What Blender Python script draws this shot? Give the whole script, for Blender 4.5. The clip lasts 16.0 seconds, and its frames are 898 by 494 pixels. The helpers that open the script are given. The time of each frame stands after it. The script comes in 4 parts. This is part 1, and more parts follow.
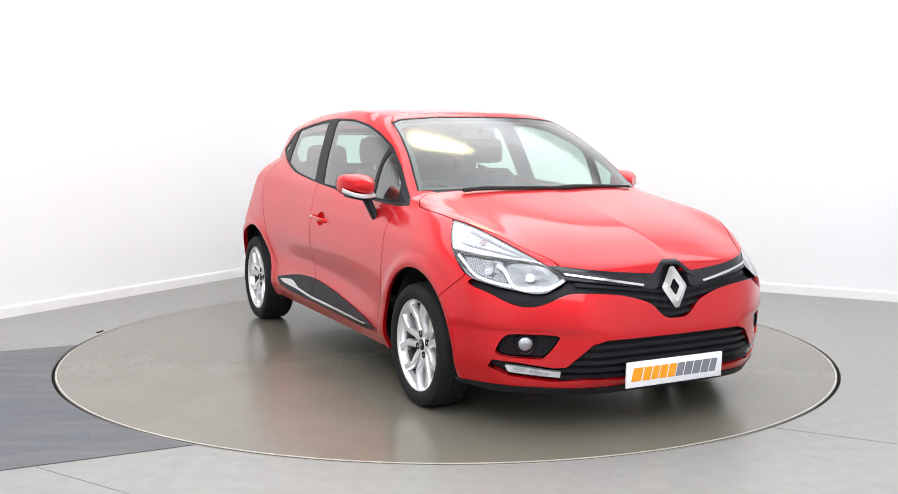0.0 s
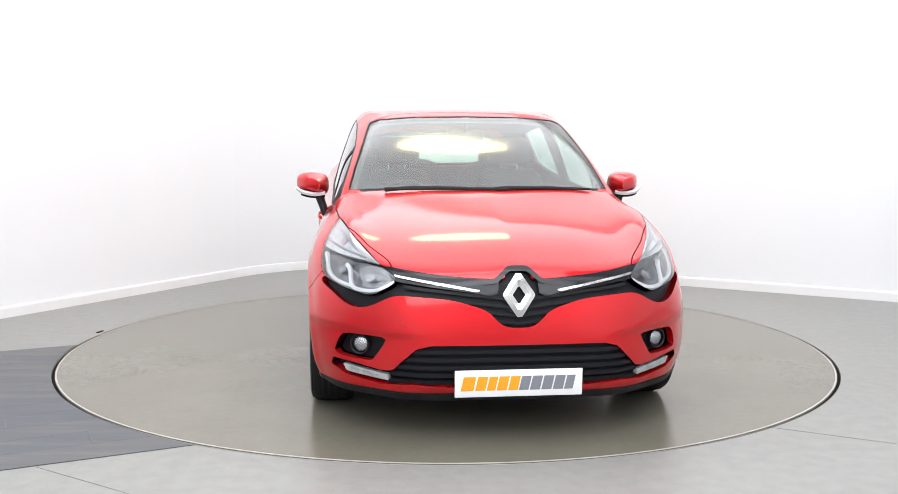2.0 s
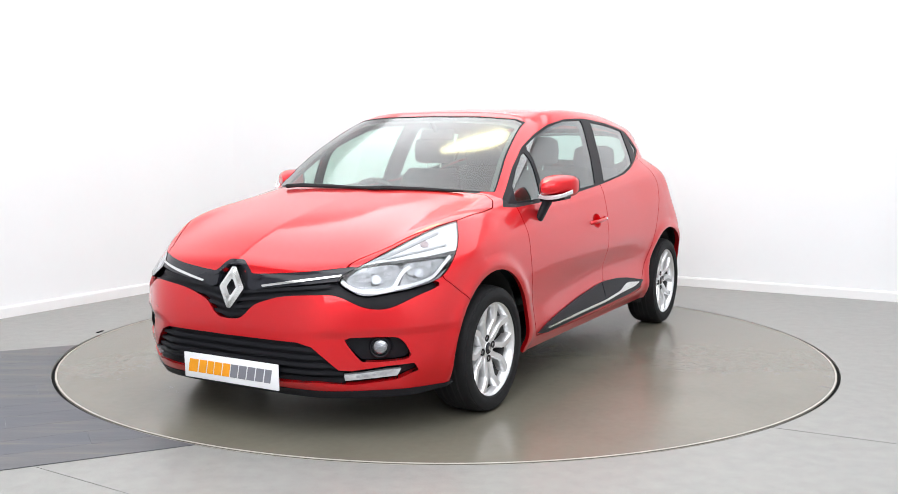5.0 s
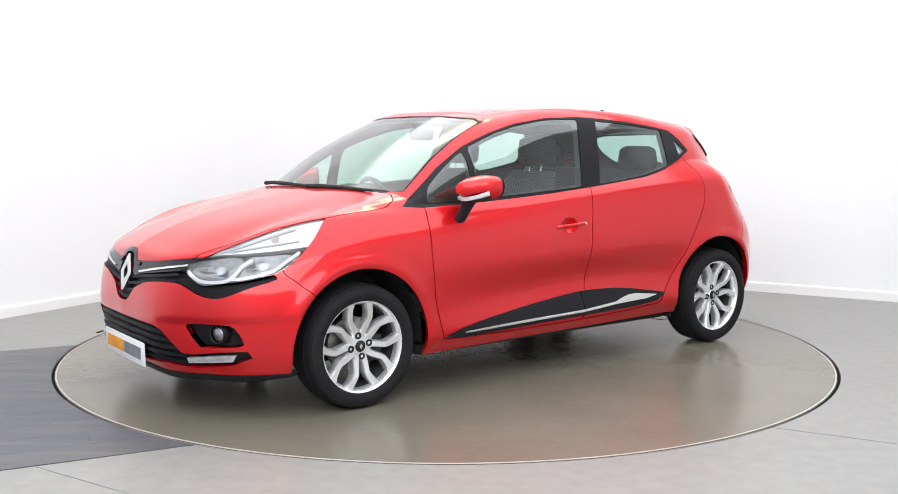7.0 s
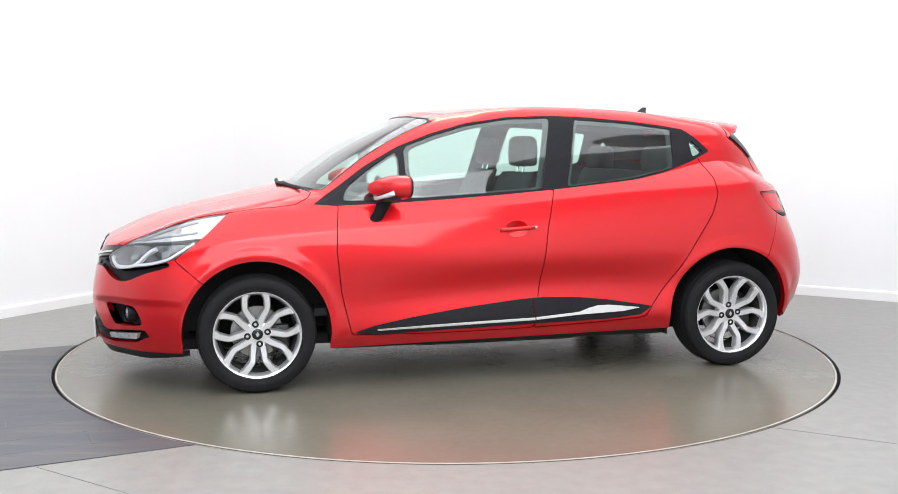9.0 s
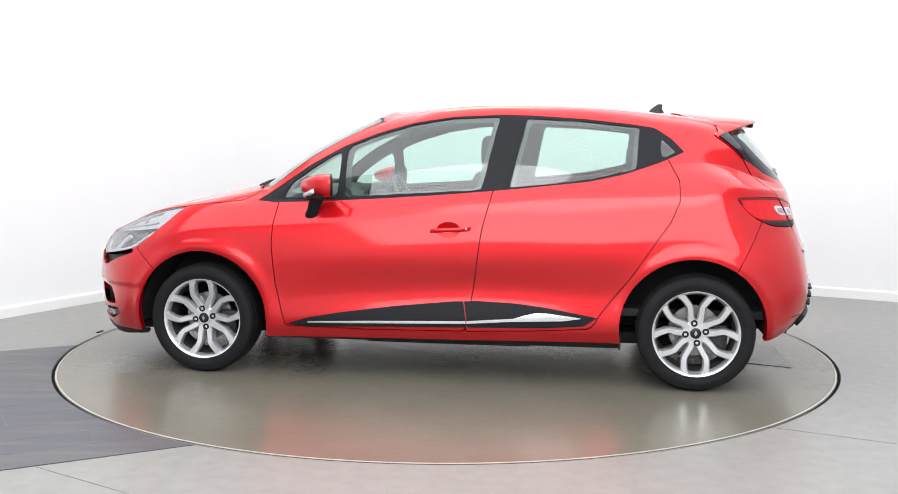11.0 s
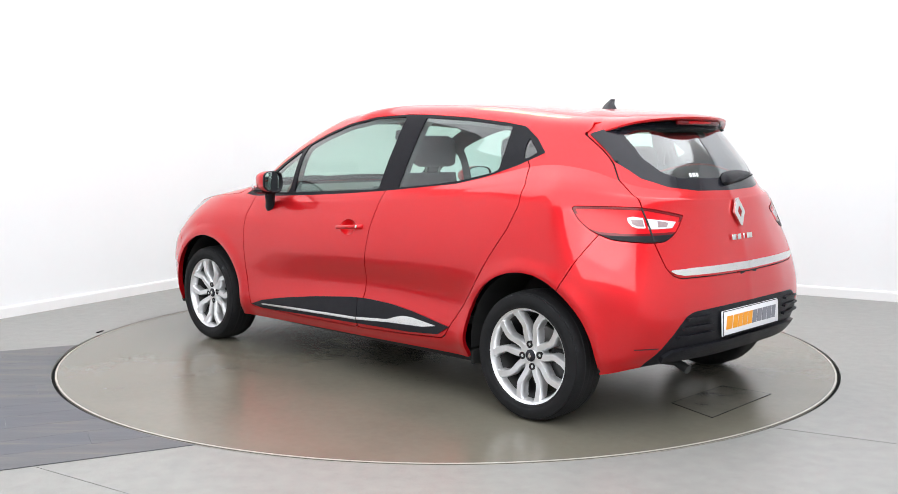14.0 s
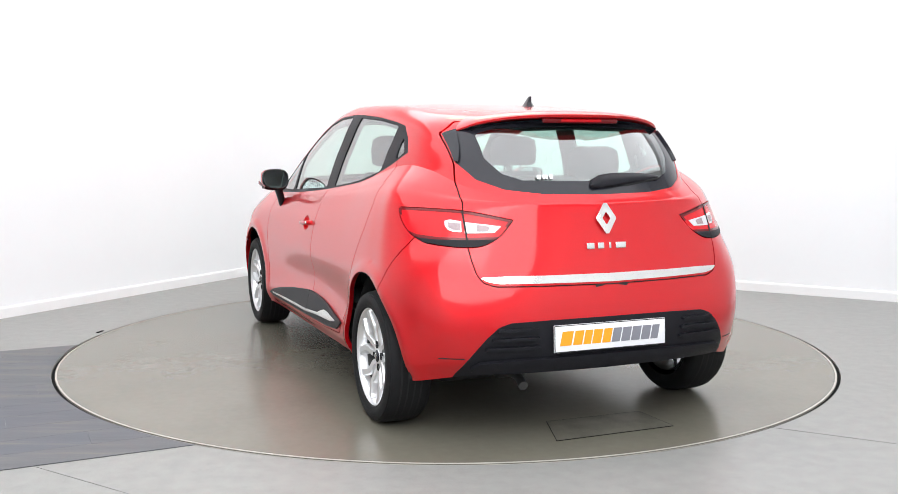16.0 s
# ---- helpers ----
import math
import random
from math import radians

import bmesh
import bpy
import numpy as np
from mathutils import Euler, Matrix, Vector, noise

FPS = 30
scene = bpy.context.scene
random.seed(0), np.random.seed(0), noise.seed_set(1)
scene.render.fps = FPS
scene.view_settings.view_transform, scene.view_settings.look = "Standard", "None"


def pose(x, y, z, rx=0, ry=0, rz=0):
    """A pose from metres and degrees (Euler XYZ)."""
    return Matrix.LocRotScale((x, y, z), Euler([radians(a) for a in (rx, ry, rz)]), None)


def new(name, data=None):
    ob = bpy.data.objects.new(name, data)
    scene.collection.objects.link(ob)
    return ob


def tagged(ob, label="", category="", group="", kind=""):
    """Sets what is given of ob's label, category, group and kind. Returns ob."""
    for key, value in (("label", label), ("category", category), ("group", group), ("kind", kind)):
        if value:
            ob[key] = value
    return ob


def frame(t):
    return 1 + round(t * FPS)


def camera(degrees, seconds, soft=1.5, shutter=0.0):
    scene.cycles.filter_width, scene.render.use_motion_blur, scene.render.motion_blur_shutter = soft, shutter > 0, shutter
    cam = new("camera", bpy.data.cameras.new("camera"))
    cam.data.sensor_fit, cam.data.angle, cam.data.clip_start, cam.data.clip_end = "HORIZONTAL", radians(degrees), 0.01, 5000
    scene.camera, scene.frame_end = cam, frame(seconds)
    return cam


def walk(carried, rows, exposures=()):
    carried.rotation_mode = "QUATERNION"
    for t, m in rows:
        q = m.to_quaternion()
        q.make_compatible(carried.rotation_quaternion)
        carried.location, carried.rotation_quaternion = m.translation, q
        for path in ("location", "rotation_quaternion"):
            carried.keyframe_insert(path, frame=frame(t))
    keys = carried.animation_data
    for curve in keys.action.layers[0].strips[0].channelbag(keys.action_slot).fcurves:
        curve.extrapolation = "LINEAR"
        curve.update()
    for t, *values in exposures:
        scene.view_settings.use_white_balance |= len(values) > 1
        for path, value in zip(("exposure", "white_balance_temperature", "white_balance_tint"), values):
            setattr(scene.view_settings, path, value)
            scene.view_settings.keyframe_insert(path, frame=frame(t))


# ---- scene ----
from mathutils.geometry import tessellate_polygon

# ---------------------------------------------------------------- camera
cam = camera(49.71, 16.0, soft=0.8)
EYE = pose(0, -5.87, 1.234, 90 - 6.137, 0, -0.139) @ pose(0, 0, 0, 0, 0, 0.129)
walk(cam, [(0, EYE), (16, EYE)], exposures=[(0, 0.0), (16, 0.0)])

# ---------------------------------------------------------------- light
world = bpy.data.worlds.new("studio_world")
scene.world = world
world.use_nodes = True
world.node_tree.nodes["Background"].inputs[0].default_value = (0.9, 0.95, 1.0, 1)
world.node_tree.nodes["Background"].inputs[1].default_value = 0.02

LAMPS = []


def area_lamp(x, y, z, sx, sy, power, color, tilt=(0, 0, 0), shape="RECTANGLE"):
    data = bpy.data.lights.new("studio_or_fill_light", "AREA")
    data.shape, data.size, data.size_y, data.energy, data.color = shape, sx, sy, power, color
    ob = new("studio_or_fill_light", data)
    ob.matrix_basis = pose(x, y, z, *tilt)
    LAMPS.append(ob)


area_lamp(0.1, -1.4, 3.62, 6.7, 7.8, 378, (0.925, 0.965, 1.0), (0, 0, -30))
# unseen fill lamp, added behind the camera to brighten the car's near side
area_lamp(0.0, -5.2, 2.6, 4.8, 2.4, 140, (0.94, 0.97, 1.0), (50, 0, 0))
area_lamp(0.05, 0.8, 3.58, 1.35, 0.62, 20, (1.0, 0.90, 0.45), shape="ELLIPSE")


# ---------------------------------------------------------------- materials
def material(name, color, rough=0.5, metal=0.0, vary=0.0, scale=8.0, bump=0.0, bump_scale=60.0, coat=0.0, spec=0.5, color2=None, emit=0.0, coat_rough=0.05):
    """A principled material with two scales of colour variation and a fine bump, in object space."""
    m = bpy.data.materials.new(name)
    m.use_nodes = True
    nt = m.node_tree
    b = nt.nodes["Principled BSDF"]
    b.inputs["Base Color"].default_value = (*color, 1)
    b.inputs["Roughness"].default_value = rough
    b.inputs["Metallic"].default_value = metal
    b.inputs["Coat Weight"].default_value = coat
    b.inputs["Coat Roughness"].default_value = coat_rough
    b.inputs["Specular IOR Level"].default_value = spec
    if emit:
        b.inputs["Emission Color"].default_value = (*color, 1)
        b.inputs["Emission Strength"].default_value = emit
    tc = nt.nodes.new("ShaderNodeTexCoord")
    if vary:
        n1, n2 = nt.nodes.new("ShaderNodeTexNoise"), nt.nodes.new("ShaderNodeTexNoise")
        n1.inputs["Scale"].default_value, n2.inputs["Scale"].default_value = scale, scale * 13
        n1.inputs["Detail"].default_value = 5
        mix = nt.nodes.new("ShaderNodeMath")
        mix.operation = "MULTIPLY_ADD"
        mix.inputs[1].default_value = 0.35
        ramp = nt.nodes.new("ShaderNodeMix")
        ramp.data_type = "RGBA"
        c2 = color2 or tuple(min(1, c * (1 + vary)) for c in color)
        ramp.inputs[6].default_value = (*(color if color2 else tuple(c * (1 - vary) for c in color)), 1)
        ramp.inputs[7].default_value = (*c2, 1)
        sub = nt.nodes.new("ShaderNodeMath")
        sub.operation = "SUBTRACT"
        sub.inputs[1].default_value = 0.175
        for n in (n1, n2):
            nt.links.new(tc.outputs["Object"], n.inputs["Vector"])
        nt.links.new(n2.outputs["Fac"], mix.inputs[0])
        nt.links.new(n1.outputs["Fac"], mix.inputs[2])
        nt.links.new(mix.outputs[0], sub.inputs[0])
        nt.links.new(sub.outputs[0], ramp.inputs[0])
        nt.links.new(ramp.outputs[2], b.inputs["Base Color"])
    if bump:
        nb, bp = nt.nodes.new("ShaderNodeTexNoise"), nt.nodes.new("ShaderNodeBump")
        nb.inputs["Scale"].default_value, nb.inputs["Detail"].default_value = bump_scale, 4
        bp.inputs["Strength"].default_value, bp.inputs["Distance"].default_value = bump, 0.002
        nt.links.new(tc.outputs["Object"], nb.inputs["Vector"])
        nt.links.new(nb.outputs["Fac"], bp.inputs["Height"])
        nt.links.new(bp.outputs["Normal"], b.inputs["Normal"])
    return m


def glass(name, tint, gloss=1.0, base=0.09, rough=0.03, fall=3.0):
    """Thin pane: tinted see-through with a gloss that grows towards grazing views."""
    m = bpy.data.materials.new(name)
    m.use_nodes = True
    nt = m.node_tree
    nt.nodes.remove(nt.nodes["Principled BSDF"])
    tr, gl, mx, lw, pw, ma = (nt.nodes.new("ShaderNode" + k) for k in ("BsdfTransparent", "BsdfGlossy", "MixShader", "LayerWeight", "Math", "Math"))
    tr.inputs[0].default_value = (*tint, 1)
    gl.inputs[0].default_value = (gloss, gloss, gloss, 1)
    gl.inputs["Roughness"].default_value = rough
    lw.inputs[0].default_value = 0.5
    pw.operation, ma.operation = "POWER", "MULTIPLY_ADD"
    pw.inputs[1].default_value = fall
    ma.inputs[1].default_value, ma.inputs[2].default_value = 1 - base, base
    nt.links.new(lw.outputs["Facing"], pw.inputs[0])
    nt.links.new(pw.outputs[0], ma.inputs[0])
    nt.links.new(ma.outputs[0], mx.inputs[0])
    nt.links.new(tr.outputs[0], mx.inputs[1])
    nt.links.new(gl.outputs[0], mx.inputs[2])
    nt.links.new(mx.outputs[0], nt.nodes["Material Output"].inputs[0])
    return m


RED = material("red_metallic_paint", (0.64, 0.0045, 0.010), rough=0.40, metal=0.70, vary=0.06, scale=500, coat=1.0, spec=0.2, coat_rough=0.09)
RED.node_tree.nodes["Principled BSDF"].inputs["Coat IOR"].default_value = 1.47
BLACK = material("black_trim_plastic", (0.011, 0.011, 0.014), rough=0.42, spec=0.16, vary=0.25, scale=40, bump=0.15, bump_scale=900)
GLOSSBLACK = material("gloss_black", (0.014, 0.014, 0.019), rough=0.12, coat=0.15, spec=0.3, vary=0.1, scale=30)
SEAL = material("rubber_seal", (0.008, 0.008, 0.009), rough=0.8)
CHROME = material("satin_chrome", (0.74, 0.74, 0.72), rough=0.18, metal=1.0, vary=0.04, scale=30)
ALLOY = material("silver_alloy", (0.76, 0.76, 0.77), rough=0.28, metal=0.75, vary=0.05, scale=60, coat=0.25)
RUBBER = material("tyre_rubber", (0.010, 0.010, 0.011), spec=0.2, rough=0.65, vary=0.3, scale=25, bump=0.3, bump_scale=300)
DISC = material("brake_disc_steel", (0.35, 0.34, 0.33), rough=0.4, metal=0.9, vary=0.2, scale=20)
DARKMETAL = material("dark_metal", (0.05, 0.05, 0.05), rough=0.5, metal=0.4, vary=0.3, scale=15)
UNDER = material("underbody_black", (0.012, 0.012, 0.012), rough=0.8, vary=0.3, scale=12)
GLASS = glass("tinted_window_glass", (0.72, 0.90, 0.84), base=0.085, rough=0.0)
REARGLASS = glass("rear_window_glass", (0.66, 0.87, 0.80), base=0.17, rough=0.06)
LENS = glass("clear_lens", (0.93, 0.94, 0.95), base=0.05)
SCREENGLASS = glass("windscreen_glass", (0.72, 0.89, 0.80), base=0.08, rough=0.14, fall=3.5)
REFLECTOR = material("headlamp_reflector", (0.36, 0.37, 0.40), rough=0.18, metal=0.9, vary=0.15, scale=60, bump=1.0, bump_scale=170)
LAMPGREY = material("headlamp_housing_grey", (0.25, 0.255, 0.27), rough=0.3, metal=0.3, vary=0.3, scale=25)
SILVERLENS = material("silver_lamp_block", (0.52, 0.53, 0.55), rough=0.2, metal=0.4, coat=0.4, vary=0.6, scale=28, bump=1.0, bump_scale=60)
DARKLENS = material("dark_red_lens", (0.14, 0.004, 0.007), rough=0.12, coat=0.2, spec=0.25, vary=0.25, scale=30)
GREYLENS = material("smoky_white_lens", (0.30, 0.22, 0.23), rough=0.15, coat=0.3, vary=0.4, scale=50, bump=0.8, bump_scale=160)
CELL = material("lamp_cell_painted_glints", (0.24, 0.245, 0.26), rough=0.2, metal=0.8, vary=0.5, scale=35, bump=1.0, bump_scale=55)
# random cell tones paint in the uneven reflections of the lamp's facets
_nt = CELL.node_tree
_tc, _vo, _ra, _b = _nt.nodes.new("ShaderNodeTexCoord"), _nt.nodes.new("ShaderNodeTexVoronoi"), _nt.nodes.new("ShaderNodeValToRGB"), _nt.nodes["Principled BSDF"]
_vo.inputs["Scale"].default_value = 75
_ra.color_ramp.elements[0].color, _ra.color_ramp.elements[1].color = (0.10, 0.102, 0.11, 1), (0.30, 0.305, 0.32, 1)
_ra.color_ramp.elements[0].position, _ra.color_ramp.elements[1].position = 0.15, 0.9
_nt.links.new(_tc.outputs["Object"], _vo.inputs["Vector"])
_nt.links.new(_vo.outputs["Color"], _ra.inputs[0])
_nt.links.new(_ra.outputs[0], _b.inputs["Base Color"])
REDLENS = material("red_lens", (0.60, 0.006, 0.012), rough=0.12, coat=0.15, spec=0.25, vary=0.25, scale=30)
WHITELENS = material("white_lens", (0.60, 0.60, 0.62), rough=0.15, coat=0.5, vary=0.15, scale=60, bump=0.8, bump_scale=220)
DARKCHROME = material("smoked_chrome", (0.16, 0.165, 0.18), rough=0.16, metal=0.9, vary=0.2, scale=30)
STICKER = material("white_sticker", (0.75, 0.76, 0.77), rough=0.5, vary=0.05, scale=60)
PLATEWHITE = material("plate_white", (0.82, 0.82, 0.84), rough=0.3, vary=0.03, scale=20)
AMBER = material("amber_bar", (0.85, 0.33, 0.01), rough=0.4, vary=0.08, scale=30)
GREYBAR = material("grey_bar", (0.20, 0.20, 0.23), rough=0.4, vary=0.1, scale=30)
FABRIC = material("charcoal_seat_fabric", (0.026, 0.028, 0.032), rough=0.85, vary=0.3, scale=30, bump=0.4, bump_scale=500)
DASH = material("dark_dashboard_plastic", (0.038, 0.040, 0.043), rough=0.55, vary=0.2, scale=30, bump=0.3, bump_scale=400)
LINING = material("grey_roof_lining", (0.15, 0.15, 0.15), rough=0.9, vary=0.1, scale=20)
MIRROR = material("mirror_glass", (0.8, 0.85, 0.85), rough=0.02, metal=1.0)
WALL = material("white_wall_paint", (0.80, 0.81, 0.83), rough=0.6, vary=0.02, scale=1.5, bump=0.05, bump_scale=80)
SKIRT = material("white_skirting_paint", (0.80, 0.80, 0.81), rough=0.4, vary=0.03, scale=6)
CEIL = material("white_ceiling_paint", (0.8, 0.8, 0.8), rough=0.8, vary=0.02, scale=2)
JOINT = material("floor_joint_weld", (0.18, 0.178, 0.17), rough=0.5, vary=0.5, scale=6)
COVER = material("worn_cover_plate", (0.132, 0.123, 0.100), rough=0.24, vary=0.35, scale=9, bump=0.1, bump_scale=120)
TABLE = material("turntable_deck", (0.152, 0.141, 0.112), rough=0.25, spec=0.75, vary=0.22, scale=1.9, bump=0.05, bump_scale=250)
DECKLIP = material("worn_deck_lip", (0.42, 0.39, 0.35), rough=0.4, vary=0.25, scale=14)
FLOOR = material("grey_speckled_vinyl", (0.245, 0.243, 0.230), rough=0.36, vary=0.2, scale=14, bump=0.25, bump_scale=300)
def plank_material():
    """Grey wood-look vinyl: long streaks along the board, each board a little different."""
    m = material("dark_grey_wood_plank", (0.08, 0.08, 0.09), rough=0.42, bump=0.2, bump_scale=60)
    nt = m.node_tree
    tc, mp, n1, n2, ad, ramp, info, tint, mul = (nt.nodes.new("ShaderNode" + k) for k in ("TexCoord", "Mapping", "TexNoise", "TexNoise", "Math", "ValToRGB", "ObjectInfo", "ValToRGB", "Mix"))
    mp.inputs["Rotation"].default_value = (0, 0, -math.atan2(.435, .9))
    mp.inputs["Scale"].default_value = (1.1, 13, 1)
    n1.inputs["Scale"].default_value, n2.inputs["Scale"].default_value = 1.0, 7.0
    n1.inputs["Detail"].default_value = n2.inputs["Detail"].default_value = 6
    ad.operation = "MULTIPLY_ADD"
    ad.inputs[1].default_value = 0.35
    nt.links.new(tc.outputs["Object"], mp.inputs["Vector"])
    for n in (n1, n2):
        nt.links.new(mp.outputs[0], n.inputs["Vector"])
    nt.links.new(n2.outputs["Fac"], ad.inputs[0])
    nt.links.new(n1.outputs["Fac"], ad.inputs[2])
    nt.links.new(ad.outputs[0], ramp.inputs[0])
    e = ramp.color_ramp.elements
    e[0].position, e[0].color = 0.48, (0.066, 0.069, 0.082, 1)
    e[1].position, e[1].color = 0.92, (0.135, 0.126, 0.103, 1)
    mid = e.new(0.70)
    mid.color = (0.083, 0.086, 0.099, 1)
    tint.color_ramp.elements[0].color, tint.color_ramp.elements[1].color = (0.90, 0.92, 0.98, 1), (1.12, 1.08, 1.0, 1)
    mul.data_type, mul.blend_type = "RGBA", "MULTIPLY"
    mul.inputs[0].default_value = 1.0
    nt.links.new(info.outputs["Random"], tint.inputs[0])
    nt.links.new(ramp.outputs[0], mul.inputs[6])
    nt.links.new(tint.outputs[0], mul.inputs[7])
    nt.links.new(mul.outputs[2], nt.nodes["Principled BSDF"].inputs["Base Color"])
    return m


PLANK = plank_material()
STEEL = material("dark_edge_gap", (0.008, 0.008, 0.008), rough=0.9, spec=0.1)


# ---------------------------------------------------------------- mesh helpers
def link(name, me, mat, parent=None, label=""):
    me.materials.clear()
    me.materials.append(mat)
    ob = new(name, me)
    if parent:
        ob.parent = parent
    if label:
        tagged(ob, label)
    return ob


def part(name, bm, mat, parent=None, label="", smooth=40):
    me = bpy.data.meshes.new(name)
    bmesh.ops.recalc_face_normals(bm, faces=bm.faces)
    if smooth:
        for f in bm.faces:
            f.smooth = True
        for e in bm.edges:
            if len(e.link_faces) == 2 and e.calc_face_angle(0) > radians(smooth):
                e.smooth = False
    bm.to_mesh(me)
    bm.free()
    return link(name, me, mat, parent, label)


def box(sx, sy, sz, m=None, bevel=0.0, seg=2):
    bm = bmesh.new()
    bmesh.ops.create_cube(bm, size=1, matrix=Matrix.Diagonal((sx, sy, sz, 1)))
    if bevel:
        bmesh.ops.bevel(bm, geom=bm.edges[:], offset=bevel, segments=seg, affect="EDGES", profile=0.5)
    if m:
        bm.transform(m)
    return bm


def join(*bms):
    out = bmesh.new()
    for b in bms:
        me = bpy.data.meshes.new("tmp")
        b.to_mesh(me)
        b.free()
        out.from_mesh(me)
        bpy.data.meshes.remove(me)
    return out


def lathe(profile, seg=64, m=None, closed=False):
    """Profile of (radius, height) turned round z."""
    bm = bmesh.new()
    rings = [[bm.verts.new((r * math.cos(a), r * math.sin(a), h)) for a in np.arange(seg) * 2 * math.pi / seg] for r, h in profile]
    pairs = list(zip(rings, rings[1:])) + ([(rings[-1], rings[0])] if closed else [])
    for a, b in pairs:
        for i in range(seg):
            bm.faces.new((a[i], a[(i + 1) % seg], b[(i + 1) % seg], b[i]))
    if m:
        bm.transform(m)
    return bm


def prism(pts, depth, m=None, bevel=0.0):
    """A flat outline (x, y) thickened from z = 0 to depth."""
    bm = bmesh.new()
    lo = [bm.verts.new((x, y, 0)) for x, y in pts]
    hi = [bm.verts.new((x, y, depth)) for x, y in pts]
    n = len(pts)
    bm.faces.new(lo[::-1])
    top = bm.faces.new(hi)
    for i in range(n):
        bm.faces.new((lo[i], lo[(i + 1) % n], hi[(i + 1) % n], hi[i]))
    if bevel:
        bmesh.ops.bevel(bm, geom=list(top.edges), offset=bevel, segments=2, affect="EDGES", profile=0.5)
    if m:
        bm.transform(m)
    return bm


def loft(rings, cap=True):
    """Closed rings of equal length joined into a skin."""
    bm = bmesh.new()
    vs = [[bm.verts.new(p) for p in r] for r in rings]
    n = len(vs[0])
    for a, b in zip(vs, vs[1:]):
        for i in range(n):
            bm.faces.new((a[i], a[(i + 1) % n], b[(i + 1) % n], b[i]))
    if cap:
        bm.faces.new(vs[0][::-1])
        bm.faces.new(vs[-1])
    return bm


def tube(path, r, seg=10):
    """A round bar along a path of points; r a number or one for each point."""
    path = [Vector(p) for p in path]
    rings = []
    for i, p in enumerate(path):
        d = (path[min(i + 1, len(path) - 1)] - path[max(i - 1, 0)]).normalized()
        a = d.orthogonal().normalized() if abs(d.z) > 0.95 else d.cross(Vector((0, 0, 1))).normalized()
        b = d.cross(a)
        rad = r[i] if hasattr(r, "__len__") else r
        rings.append([p + a * rad * math.cos(t) + b * rad * math.sin(t) for t in np.arange(seg) * 2 * math.pi / seg])
    return loft(rings)


def spline(pts, n, closed=False):
    """Catmull-Rom through points of any dimension, n samples a span."""
    p = np.array(pts, float)
    k = len(p)
    if closed:
        q = np.vstack([p[-1:], p, p[:2]])
        spans = k
    else:
        q = np.vstack([2 * p[:1] - p[1:2], p, 2 * p[-1:] - p[-2:-1]])
        spans = k - 1
    out = []
    for i in range(spans):
        a, b, c, d = q[i:i + 4]
        for t in np.arange(n) / n:
            out.append(0.5 * (2 * b + (c - a) * t + (2 * a - 5 * b + 4 * c - d) * t ** 2 + (3 * b - a - 3 * c + d) * t ** 3))
    if not closed:
        out.append(p[-1])
    return np.array(out)


# ---------------------------------------------------------------- body surface
# Lines of the left half, each from the nose round the side to the tail: x, y, z at fifteen stations.
LINE_LIP = [(2.035, 0, .175), (2.01, .40, .175), (1.90, .60, .178), (1.78, .735, .18), (1.62, .81, .20), (1.29, .82, .205), (.93, .82, .205), (.35, .815, .212),
            (-.2, .815, .218), (-.75, .815, .226), (-1.29, .82, .23), (-1.60, .79, .25), (-1.77, .62, .29), (-1.86, .33, .30), (-1.88, 0, .30)]
LINE_SILL = [(2.095, 0, .27), (2.07, .40, .27), (1.955, .61, .275), (1.81, .765, .28), (1.62, .845, .29), (1.29, .86, .30), (.93, .855, .29), (.35, .85, .295),
             (-.2, .85, .305), (-.75, .85, .315), (-1.29, .86, .32), (-1.60, .83, .34), (-1.81, .65, .37), (-1.895, .36, .38), (-1.912, 0, .38)]
LINE_LOW = [(2.105, 0, .44), (2.08, .40, .44), (1.95, .63, .44), (1.80, .785, .44), (1.62, .855, .45), (1.29, .868, .46), (.93, .853, .44), (.35, .823, .465),
            (-.2, .817, .49), (-.75, .828, .485), (-1.29, .868, .47), (-1.59, .845, .49), (-1.82, .68, .50), (-1.90, .38, .51), (-1.918, 0, .51)]
LINE_MID = [(2.085, 0, .60), (2.055, .40, .60), (1.935, .63, .60), (1.765, .785, .60), (1.58, .85, .61), (1.29, .866, .63), (.93, .856, .63), (.35, .849, .635),
            (-.2, .846, .64), (-.75, .852, .65), (-1.29, .868, .66), (-1.57, .85, .67), (-1.785, .68, .67), (-1.875, .37, .675), (-1.895, 0, .675)]
LINE_WAIST = [(2.06, 0, .69), (2.03, .35, .68), (1.935, .54, .70), (1.75, .725, .72), (1.52, .825, .75), (1.29, .845, .77), (.93, .838, .78), (.35, .828, .79),
              (-.2, .828, .80), (-.75, .832, .81), (-1.29, .845, .83), (-1.52, .81, .84), (-1.74, .62, .84), (-1.83, .33, .83), (-1.855, 0, .83)]
LINE_SHOULDER = [(2.005, 0, .752), (1.97, .34, .742), (1.86, .55, .765), (1.67, .665, .838), (1.48, .725, .872), (1.25, .77, .885), (.93, .79, .875), (.35, .795, .885),
                 (-.2, .795, .915), (-.75, .79, .955), (-1.25, .803, .985), (-1.46, .778, .99), (-1.69, .58, .98), (-1.79, .33, .965), (-1.82, 0, .958)]
